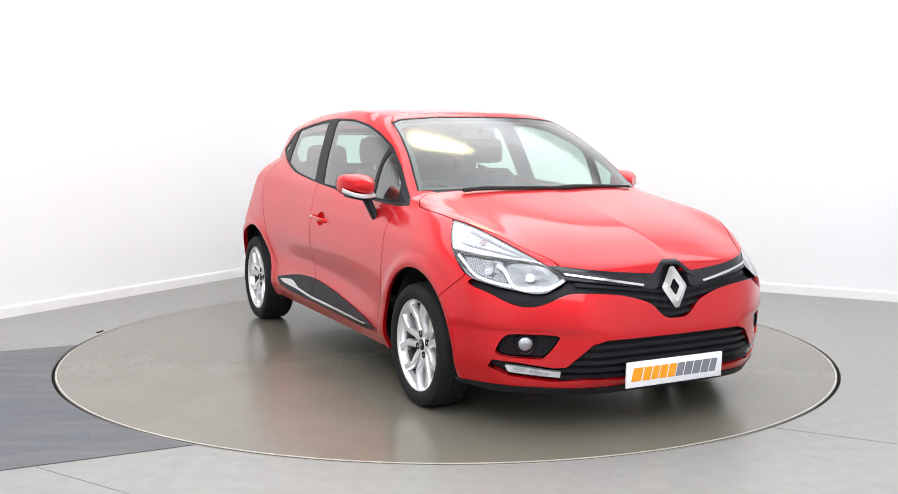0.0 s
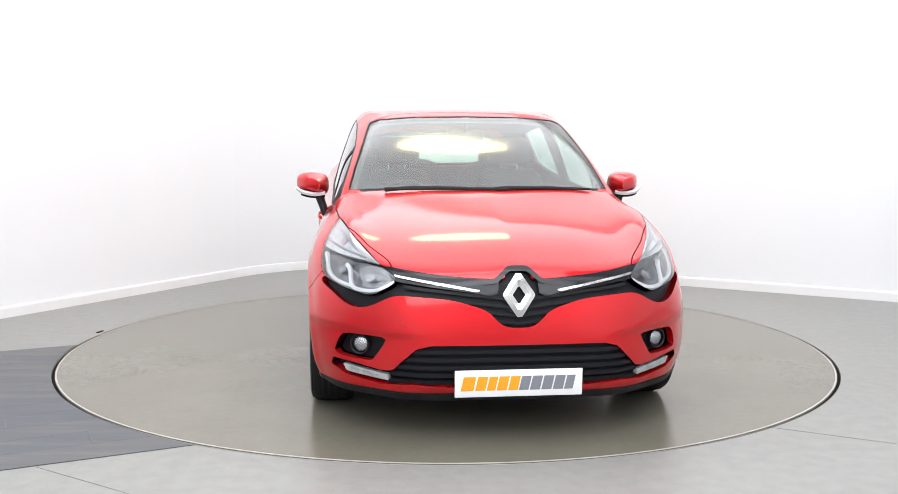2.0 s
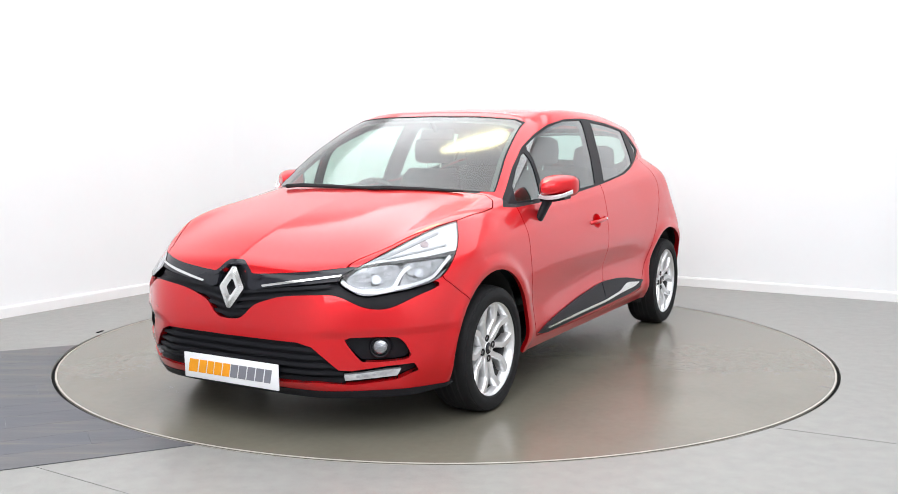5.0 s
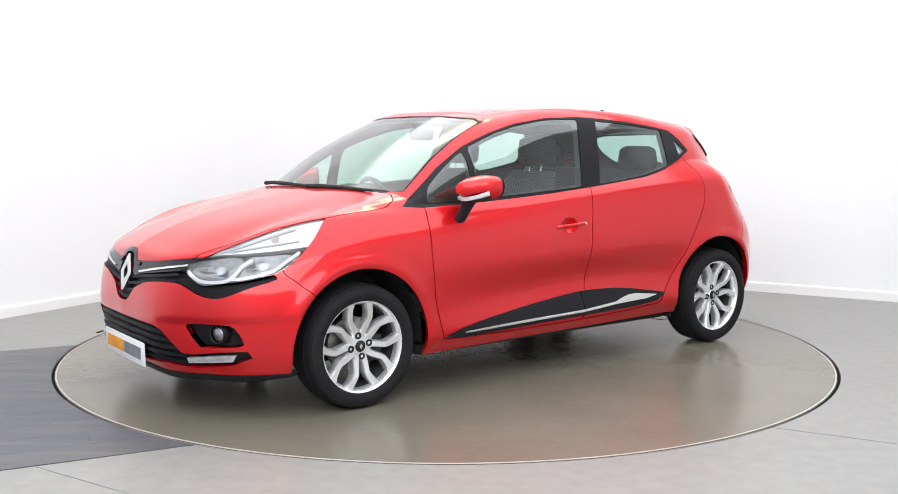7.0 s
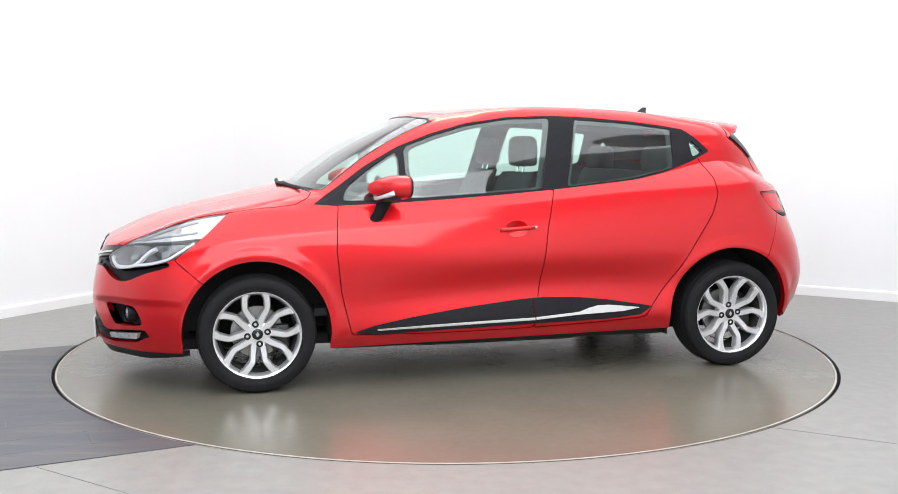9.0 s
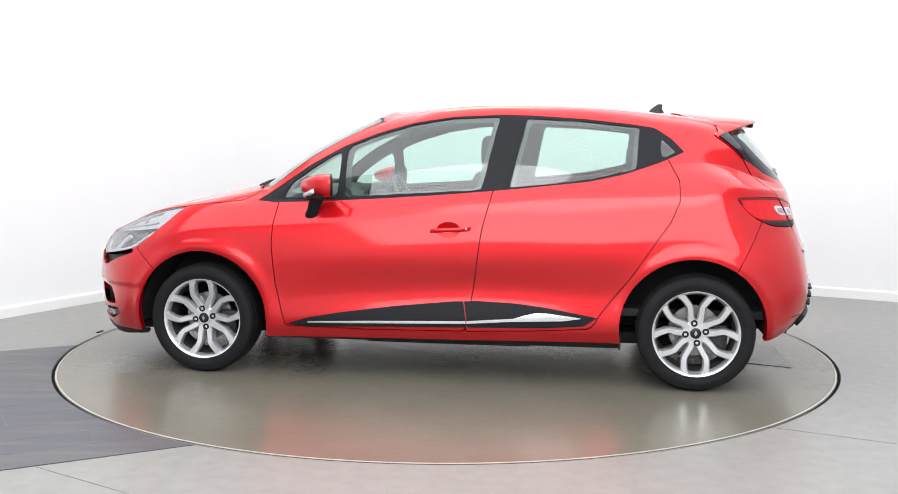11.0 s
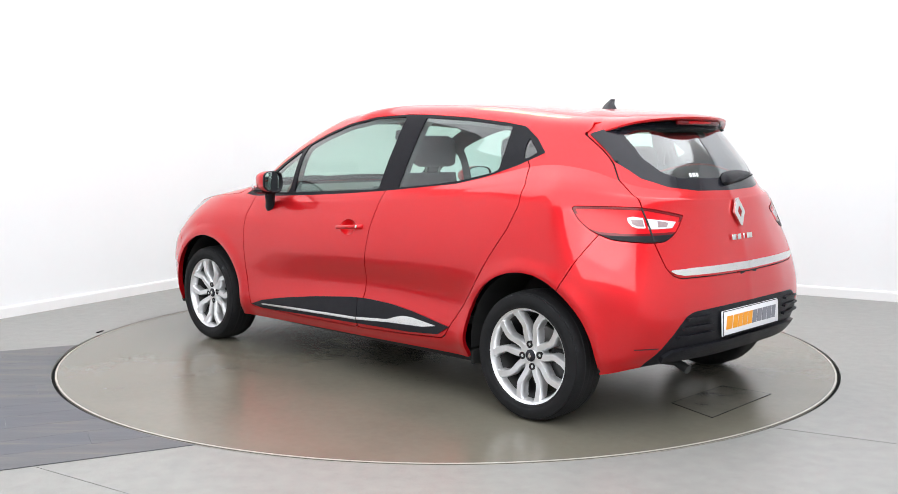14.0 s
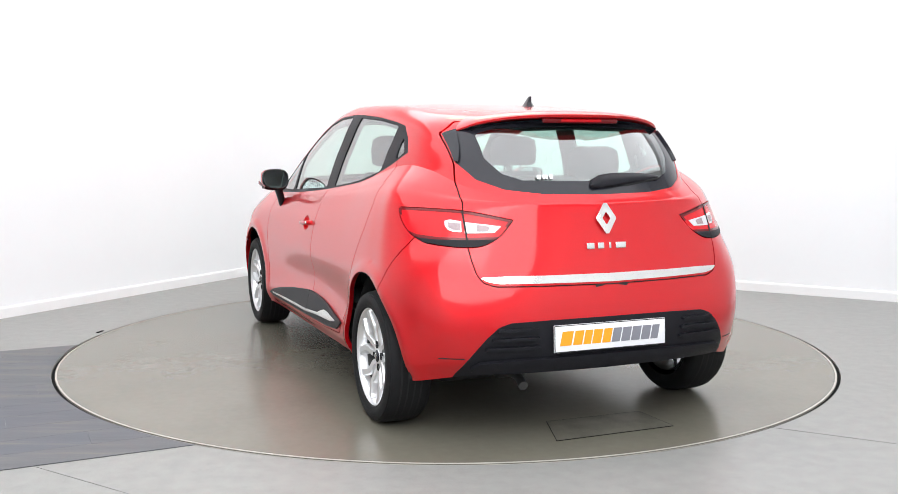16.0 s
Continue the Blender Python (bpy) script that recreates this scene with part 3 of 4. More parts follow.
DOOR_F = [(.885, 1.0), (.886, .90), (.898, .808), (.902, .696), (.883, .495), (.851, .35), (.829, .272), (.4, .262), (-.133, .268), (-.179, .553), (-.211, .791), (-.265, 1.0)]
DOOR_R = [(-.265, 1.0), (-.211, .791), (-.179, .553), (-.133, .268), (-.5, .282), (-.77, .30), (-.809, .365), (-.866, .441), (-.962, .562), (-1.062, .714), (-1.156, .849), (-1.20, .955),
          (-1.195, 1.048), (-1.139, 1.16), (-.9, 1.15)]
TRIM = [(.818, .284), (.708, .317), (.533, .348), (.235, .388), (-.069, .419), (-.193, .424), (-.38, .418), (-.539, .401), (-.805, .358), (-.734, .316), (-.541, .301), (-.07, .290), (.385, .280), (.709, .272)]
TRIM_CHROME = [(.705, .300), (.40, .309), (-.128, .322), (-.378, .341), (-.44, .360), (-.49, .371), (-.55, .372), (-.733, .353), (-.633, .337), (-.378, .327), (-.128, .309), (.40, .297), (.705, .292)]

rest = SKIN
for cx, cz, r in ((1.2965, .298, .362), (-1.272, .305, .362)):
    ring = [(cx + r * math.cos(a), cz + r * math.sin(a)) for a in np.arange(72) * 2 * math.pi / 72]
    _, rest = take(rest, "side", ring, lambda v: v[:, 1] > .4)
    ring_low = [(cx - r, -1), (cx + r, -1), (cx + r * .985, cz), (cx - r * .985, cz)]
    _, rest = take(rest, "side", ring_low, lambda v: v[:, 1] > .4)

dlo, rest = take(rest, "side", DLO, lambda v: v[:, 1] > .3)
pane_f, dlo = take(dlo, "side", FRONT_PANE)
pane_q, dlo = take(dlo, "side", QUARTER_PANE)
pane_r, dlo = take(dlo, "side", REAR_PANE)
pane_s, dlo = take(dlo, "side", SMALL_PANE)
dlo_f, dlo_r = split(dlo, (lambda v: -(v[:, 0] + .265 + (v[:, 2] - .989) * .21))(dlo[0]))
pair("window_frame", shift(prune(dlo_f), -.002), BLACK, car, "black front door window frame")
pair("window_frame", shift(prune(dlo_r), -.002), BLACK, car, "black rear door window frame and pillar")
pair("door_window", shift(pane_f, -.006), GLASS, car, "tinted side window glass", 0)
pair("quarter_window", shift(pane_q, -.006), GLASS, car, "small front quarter glass", 0)
pair("door_window", shift(pane_r, -.006), GLASS, car, "tinted rear side window glass", 0)
pair("quarter_window", shift(pane_s, -.006), GLASS, car, "tiny rear quarter glass", 0)

lamp, rest = take(rest, "nose", HEADLAMP, front_half, 4, .002)
grille, rest = take(rest, "end", GRILLE, lambda v: v[:, 0] > 1.5, 4)
intake, rest = take(rest, "end", INTAKE, lambda v: v[:, 0] > 1.5)
fog, rest = take(rest, "end", FOG, lambda v: v[:, 0] > 1.5, 3)
bonnet, rest = take(rest, "top", BONNET, lambda v: v[:, 2] > .66, 0, .005)
bumper, rest = take(rest, "side", BUMPER_F, None, 0, .004)
screen, rest = take(rest, "end", SCREEN, lambda v: v[:, 0] > .2)
seal, rest = take(rest, "end", [(y * 1.010, 1.19 + (z - 1.19) * 1.016) for y, z in SCREEN], lambda v: v[:, 0] > .2)
tail, rest = take(rest, "tail", TAIL, rear_half, 4, .004)
rear_screen, rest = take(rest, "end", REAR_SCREEN, rear_half)
gate, rest = take(rest, "end", GATE, rear_half, 0, .005)
diffuser, rest = take(rest, "end", DIFFUSER, lambda v: v[:, 0] < -1.5)
bumper_r, rest = take(rest, "side", BUMPER_R, None, 0, .004)
cowl, rest = take(rest, "top", [(.98, -.02), (1.13, -.02), (1.12, .30), (1.075, .52), (1.05, .60), (.97, .63)], lambda v: (v[:, 2] > .97) & (v[:, 2] < 1.03) & (v[:, 0] > .9))
door_f, rest = take(rest, "side", DOOR_F, lambda v: v[:, 1] > .5, 0, .005)
door_r, rest = take(rest, "side", DOOR_R, lambda v: v[:, 1] > .5, 0, .005)

CUP = [(-.040 + .062 * math.cos(a), .790 + .043 * math.sin(a)) for a in np.arange(36) * 2 * math.pi / 36]
cup, door_f = take(door_f, "side", CUP)
_k = np.clip(1 - ((cup[0][:, 0] + .040) / .062) ** 2 - ((cup[0][:, 2] - .790) / .043) ** 2, 0, 1)
cup = (cup[0] - cup[1] * (.026 * _k ** .7)[:, None], cup[1] + np.stack([(cup[0][:, 0] + .040) * -14, 0 * _k, (cup[0][:, 2] - .790) * -18], 1) * (_k[:, None] > 0), cup[2])
cup = (cup[0], cup[1] / np.linalg.norm(cup[1], axis=1, keepdims=True), cup[2])
pair("handle_cup", cup, RED, car, "red hollow behind the door handle", 0)
panel("body_shell", rest, RED, car, "red painted roof, wings and sills", .02, True)
panel("bonnet", bonnet, RED, car, "curved red bonnet", .02, True)
panel("front_bumper", bumper, RED, car, "red front bumper", .03, True)
panel("rear_bumper", bumper_r, RED, car, "red rear bumper", .03, True)
panel("tailgate", gate, RED, car, "red tailgate", .015, True)
for flip in (lambda s: s, mirrored):
    panel("front_door", flip(door_f), RED, car, "red front door")
    panel("rear_door", flip(door_r), RED, car, "red rear door")
panel("scuttle", cowl, BLACK, car, "black plastic scuttle below the windscreen", .012, True)
panel("windscreen_seal", shift(seal, -.001), BLACK, car, "black seal round the windscreen", .024, True)
panel("windscreen", shift(screen, -.003), SCREENGLASS, car, "clear windscreen", 0, True)
clear, band = take(rear_screen, "end", REAR_PANE_CLEAR)
panel("rear_window", shift(clear, -.003), REARGLASS, car, "tinted rear window", 0, True)
panel("rear_window_border", shift(band, -.002), GLOSSBLACK, car, "glossy black rear window border", .01, True)
blade_side = cut(band, "end", [(.500, 1.33), (.60, 1.33), (.60, 1.14), (.540, 1.155), (.522, 1.22)])
pair("side_blade", shift(blade_side, .010), GLOSSBLACK, car, "glossy black blade beside the rear window", .012)
panel("rear_diffuser", diffuser, BLACK, car, "black plastic lower rear bumper", .03, True)
panel("upper_grille", shift(grille, -.03), BLACK, car, "black upper grille", -.03, True)
panel("lower_grille", shift(intake, -.035), BLACK, car, "black lower grille", -.035, True)
for k in range(4):
    z = .600 - .031 * k
    slat = cut(grille, "end", [(-.02, z), (.47, z + .059), (.47, z + .046), (-.02, z - .013)])
    panel("slat", shift(largest(slat), -.008), BLACK, car, "black grille slat", .015, True, True)
bar, _ = take(grille, "end", [(.075, .76), (.56, .79), (.56, .682), (.50, .669), (.17, .626), (.115, .612), (.085, .625)])
panel("grille_bar", shift(bar, -.002), GLOSSBLACK, car, "glossy black upper grille bar", .02, True)
strip_f = cut(grille, "end", [(.160, .638), (.30, .662), (.500, .692), (.502, .684), (.30, .652), (.168, .630)])
pair("grille_strip", shift(strip_f, .004), CHROME, car, "chrome strip in the grille", .006)
for k in range(5):
    z = .392 - .034 * k
    slat = cut(intake, "end", [(-.02, z), (.53, z), (.53, z - .014), (-.02, z - .014)])
    panel("slat", shift(largest(slat), -.012), BLACK, car, "black grille slat", .018, True, True)
drl = cut(SKIN, "end", [(.718, .300), (.704, .270), (.62, .261), (.532, .253), (.532, .279), (.591, .285), (.677, .298)], lambda v: v[:, 0] > 1.5)
for sy in (1, -1):
    ob = panel("daytime_lamp", shift(drl, -.005) if sy > 0 else mirrored(shift(drl, -.005)), SILVERLENS, car, "slim white daytime running lamp", .02)
    for k in range(5):
        y = .57 + .026 * k
        led = cut(drl, "end", [(y, .270 + .004 * k), (y + .009, .278 + .004 * k), (y + .017, .270 + .004 * k), (y + .008, .264 + .004 * k)])
        if len(led[2]):
            panel("diode", shift(led, -.0035) if sy > 0 else mirrored(shift(led, -.0035)), LAMPGREY, ob, "grey diode cell", .002)


CELL_IN = [(-1.02, .672), (-.975, .712), (-.90, .728), (-.812, .732), (-.800, .700), (-.838, .652), (-.87, .640), (-.96, .642)]
CELL_OUT = [(-.775, .735), (-.70, .742), (-.60, .748), (-.625, .712), (-.668, .682), (-.72, .664), (-.80, .650), (-.785, .690)]
GUIDE_IN = [(-.755, .722), (-.790, .700), (-.820, .657), (-.850, .634), (-.905, .627), (-.965, .630), (-1.011, .650), (-1.040, .671)]
GUIDE_OUT = [(-.562, .754), (-.612, .714), (-.655, .679), (-.705, .660), (-.760, .648), (-.826, .640)]


def ribbon(line, w):
    """A closed outline of width w round a curved line."""
    p = spline(line, 5)
    d = np.gradient(p, axis=0)
    s = np.stack([-d[:, 1], d[:, 0]], 1) / np.linalg.norm(d, axis=1, keepdims=True) * w / 2
    return [tuple(q) for q in np.vstack([p + s, (p - s)[::-1]])]


def lamp_parts(flip):
    panel("headlamp", flip(shift(lamp, -.001)), LENS, car, "clear headlamp lens", 0)
    bowl = panel("headlamp_bowl", flip(rimmed(shift(lamp, -.06), -.055)), DARKCHROME, car, "smoked chrome headlamp housing", 0)
    d = field(lamp, "nose", HEADLAMP, None, 4)
    inner, _ = split(lamp, d + .0005)
    inner = prune(inner)
    upper, _ = take(inner, "nose", [(-1.2, .71), (-1.0, .722), (-.90, .738), (-.80, .747), (-.68, .757), (-.56, .772), (-.3, .80), (-.3, 1.0), (-1.2, 1.0)])
    block = panel("indicator", flip(shift(upper, -.010)), SILVERLENS, bowl, "bright silver upper reflector", .03)
    for line, w in (([(-.60, .850), (-.70, .818), (-.82, .775), (-.93, .742)], .010), ([(-.57, .800), (-.66, .785), (-.77, .768), (-.86, .752)], .007)):
        rib = cut(upper, "nose", ribbon(line, w))
        panel("rib", flip(shift(rib, -.006)), LAMPGREY, block, "grey moulded rib", .008)
    bulb = cut(upper, "nose", [(-.678 + .020 * math.cos(a), .806 + .013 * math.sin(a)) for a in np.arange(16) * math.pi / 8])
    panel("bulb", flip(shift(bulb, -.007)), GREYLENS, block, "dull amber-grey bulb", .006)
    for line, w in ((GUIDE_IN, .015), (GUIDE_OUT, .013)):
        guide = cut(inner, "nose", ribbon(line, w))
        panel("light_guide", flip(shift(guide, -.012)), WHITELENS, bowl, "pale curved light guide", .016)
    rim, _ = split(inner, -(field(inner, "nose", HEADLAMP, None, 4) + .010))
    rim, _ = take(prune(rim), "nose", [(-1.1, .66), (-.60, .70), (-.5, .74), (-.4, .5), (-1.1, .5)])
    panel("lower_rim", flip(shift(rim, -.022)), LAMPGREY, bowl, "grey lower rim", .02)
    for o in (CELL_IN, CELL_OUT):
        hole = cut(inner, "nose", o, None, 3)
        k = np.clip(-field(hole, "nose", o, None, 3) / .030, 0, 1)
        c = np.mean(o, axis=0)
        n = VIEWS["nose"](hole[0]) - c
        ang = np.floor(np.arctan2(n[:, 1], n[:, 0]) * 2.2)
        dip = .022 + .034 * k + .006 * np.sin(ang * 5.1) * k
        panel("reflector", flip((hole[0] - hole[1] * dip[:, None], hole[1], hole[2])), CELL, bowl, "faceted chrome reflector cup", 0)
        spot = cut(hole, "nose", [(c[0] + .021 * math.cos(a), c[1] + .002 + .019 * math.sin(a)) for a in np.arange(20) * math.pi / 10])
        q = np.clip(1 - ((VIEWS["nose"](spot[0]) - c) ** 2).sum(1) / .021 ** 2, 0, 1)
        panel("bulb", flip((spot[0] - spot[1] * (.042 - .018 * q)[:, None], spot[1], spot[2])), REFLECTOR, bowl, "bright bulb shield", .004)


def tail_parts(flip):
    ob = panel("tail_lamp", flip(tail), REDLENS, car, "red and white tail lamp")
    white = cut(tail, "tail", [(-.800, .914), (-.846, .909), (-.893, .904), (-.940, .897), (-.919, .872), (-.851, .870), (-.808, .870)])
    lens = panel("reversing_lens", flip(shift(white, .002)), WHITELENS, ob, "white reversing lens", .004)
    grey = cut(white, "tail", [(-.850, .903), (-.888, .898), (-.900, .892), (-.893, .878), (-.852, .877)])
    panel("bulb_window", flip(shift(grey, .003)), GREYLENS, lens, "greyish lens window", .002)
    grey = cut(tail, "tail", [(-.716, .918), (-.740, .923), (-.786, .917), (-.796, .874), (-.760, .875), (-.736, .883), (-.720, .900)])
    lens = panel("indicator_lens", flip(shift(grey, .002)), WHITELENS, ob, "white rim of the indicator lens", .004)
    grey = cut(grey, "tail", [(-.732, .911), (-.783, .908), (-.788, .881), (-.758, .883), (-.738, .892)])
    panel("bulb_window", flip(shift(grey, .003)), GREYLENS, lens, "smoky indicator window", .002)
    dark = cut(tail, "tail", [(-.57, .856), (-.62, .846), (-.70, .843), (-.812, .843), (-.93, .846), (-.96, .80), (-.57, .80)])
    panel("lower_band", flip(shift(dark, .003)), BLACK, ob, "dark grey lower band", .006)
    shade = cut(tail, "tail", [(-.53, .880), (-.60, .860), (-.70, .853), (-.812, .853), (-.945, .856), (-.94, .846), (-.812, .843), (-.70, .843), (-.60, .848), (-.53, .868)])
    panel("shade_line", flip(shift(shade, .0015)), DARKLENS, ob, "dark red line above the band", .003)
    dark = cut(tail, "end", [(.5875, 1.0), (.5935, 1.0), (.5965, .7), (.5905, .7)])
    panel("joint", flip(shift(dark, .004)), SEAL, ob, "dark joint line", .005)
    edge = fine(tail, "tail", TAIL, 1)
    _, edge = split(edge, field(edge, "tail", TAIL, None, 4) + .011)
    edge, _ = take(prune(edge), "tail", [(-1.1, .885), (-.90, .90), (-.50, .935), (-.40, .94), (-.40, 1.1), (-1.1, 1.1)])
    panel("upper_edge", flip(shift(edge, .0025)), DARKLENS, ob, "dark upper edge", .004)


for flip in (lambda s: s, mirrored):
    lamp_parts(flip)
    tail_parts(flip)
    recess = panel("fog_recess", flip(shift(fog, -.045)), BLACK, car, "black fog lamp recess", -.045)
for sy in (1, -1):
    m = pose(1.898 + NOSE * .75, .640 * sy, .392) @ pose(0, 0, 0, 0, 0, 22 * sy) @ pose(0, 0, 0, 0, 90, 0)
    fl = part("fog_lamp", lathe([(.001, .012), (.02, .010), (.032, .004), (.036, .0), (.036, -.03)], 40, m), REFLECTOR, car, "round silver fog lamp")
    part("bezel", lathe([(.036, .010), (.041, .014), (.046, .008), (.046, -.03)], 40, m), BLACK, fl, "black round bezel")

trim = cut(SKIN, "side", TRIM, lambda v: v[:, 1] > .5)
strip = cut(SKIN, "side", TRIM_CHROME, lambda v: v[:, 1] > .5)
for piece, name, mat, out, kind in ((trim, "sill_trim", BLACK, .010, "black plastic lower trim on the "), (strip, "sill_strip", CHROME, .015, "chrome strip on the trim of the ")):
    lean = piece[0][:, 0] + .140 - (piece[0][:, 2] - .30) * .16
    ahead, _ = split(piece, .0025 - lean)
    behind, _ = split(piece, .0025 + lean)
    pair(name, shift(prune(ahead), out), mat, car, kind + "front door")
    pair(name, shift(prune(behind), out), mat, car, kind + "rear door")

# dark lining inside the body, open at the glass, lamps and arches
lining = SKIN
for cx, cz, r in ((1.2965, .298, .372), (-1.272, .305, .372)):
    ring = [(cx + r * math.cos(a), cz + r * math.sin(a)) for a in np.arange(72) * 2 * math.pi / 72]
    _, lining = take(lining, "side", ring, lambda v: v[:, 1] > .4)
    _, lining = take(lining, "side", [(cx - r, -1), (cx + r, -1), (cx + r * .985, cz), (cx - r * .985, cz)], lambda v: v[:, 1] > .4)
for o in (FRONT_PANE, QUARTER_PANE, REAR_PANE, SMALL_PANE):
    c = np.mean(o, axis=0)
    _, lining = take(lining, "side", [tuple(c + .93 * (np.array(p) - c)) for p in o], lambda v: v[:, 1] > .3)
_, lining = take(lining, "end", [(y * .965, 1.19 + (z - 1.19) * .955) for y, z in SCREEN], lambda v: v[:, 0] > .2)
_, lining = take(lining, "end", REAR_PANE_CLEAR, rear_half)
_, lining = take(lining, "nose", HEADLAMP, front_half, 4)
_, lining = take(lining, "end", FOG, lambda v: v[:, 0] > 1.5, 3)
_, lining = take(lining, "end", INTAKE, lambda v: v[:, 0] > 1.5)
_, lining = take(lining, "end", GRILLE, lambda v: v[:, 0] > 1.5, 4)
low_l, high_l = take(lining, "side", [(-3, -1), (3, -1), (3, 1.33), (-3, 1.33)])
panel("inner_body", shift(low_l, -.026), DASH, car, "dark inner body and door lining", 0, True)
panel("roof_lining", shift(high_l, -.03), LINING, car, "grey roof lining", 0, True)

# underside
under = join(box(3.30, 1.12, .06, pose(.25, 0, .205), .01), box(1.84, 1.50, .06, pose(0, 0, .212), .015), box(.30, 1.00, .05, pose(1.78, 0, .235), .02),
             box(.9, .10, .05, pose(0, .55, .170), .01), box(.9, .10, .05, pose(0, -.55, .170), .01))
part("underbody", under, UNDER, car, "black underbody")
part("exhaust", join(tube([(-.9, .30, .20), (-1.45, .30, .20), (-1.62, .33, .25), (-1.74, .35, .26), (-1.81, .36, .235)], [.020, .020, .020, .020, .020], 16),
                     lathe([(.001, -.2), (.07, -.2), (.085, -.17), (.085, .17), (.07, .2), (.001, .2)], 24, pose(-1.60, -.05, .36, 90, 0, 0))), DARKMETAL, car, "steel exhaust pipe and silencer")
part("rear_axle", join(tube([(-1.29, -.66, .29), (-1.29, .66, .29)], .035, 12), box(.3, .08, .06, pose(-1.15, .5, .27), .01), box(.3, .08, .06, pose(-1.15, -.5, .27), .01)), UNDER, car, "black rear axle beam")
lip, _ = take(SKIN, "side", [(1.62, .10), (1.62, .213), (1.95, .208), (2.3, .208), (2.3, .10)])
panel("front_lip", shift(lip, .004), BLACK, car, "black plastic front lip", .03, True)


def arch(cx, cz, sy):
    """Black liner: a tunnel over the wheel with its inner wall."""
    bm = bmesh.new()
    r, n = .368, 28
    outer, inner = [], []
    for i in range(n + 1):
        a = radians(-6 + 192 * i / n)
        x, z = cx + r * math.cos(a), cz + r * math.sin(a)
        outer.append(bm.verts.new((x, .80 * sy, z)))
        inner.append(bm.verts.new((x, .50 * sy, z)))
    for i in range(n):
        bm.faces.new((outer[i], outer[i + 1], inner[i + 1], inner[i]))
    bm.faces.new(inner)
    part("arch_liner", bm, UNDER, car, "black wheel arch liner")
    if cx < 0:
        a = radians(-12)
        part("mud_flap", box(.012, .15, .07, pose(cx + (r - .004) * math.cos(a), .73 * sy, cz + r * math.sin(a) - .005), .004), UNDER, car, "short black mud flap")


for sy in (1, -1):
    arch(1.2965, .298, sy)
    arch(-1.272, .305, sy)


# wheels
def spoke(side):
    """One arm of a forked spoke, along x in the wheel's plane."""
    path = spline([(.040, .012 * side, .053), (.072, .023 * side, .057), (.104, .041 * side, .063), (.120, .0505 * side, .066), (.136, .0545 * side, .069), (.172, .0535 * side, .073), (.207, .049 * side, .076)], 5)
    rings = []
    for i, (x, y, z) in enumerate(path):
        f = i / (len(path) - 1)
        d = path[min(i + 1, len(path) - 1)] - path[max(i - 1, 0)]
        d = d / np.linalg.norm(d)
        s = np.array([-d[1], d[0], 0])
        w = .0198 - .0025 * math.sin(f * math.pi) + (.004 if f > .9 else 0)
        sec = [(-w * .9, -.046), (-w, -.008), (-w * .66, .003), (w * .66, .003), (w, -.008), (w * .9, -.046)]
        rings.append([tuple(np.array((x, y, z)) + s * a + np.array((0, 0, h))) for a, h in sec])
    return loft(rings)


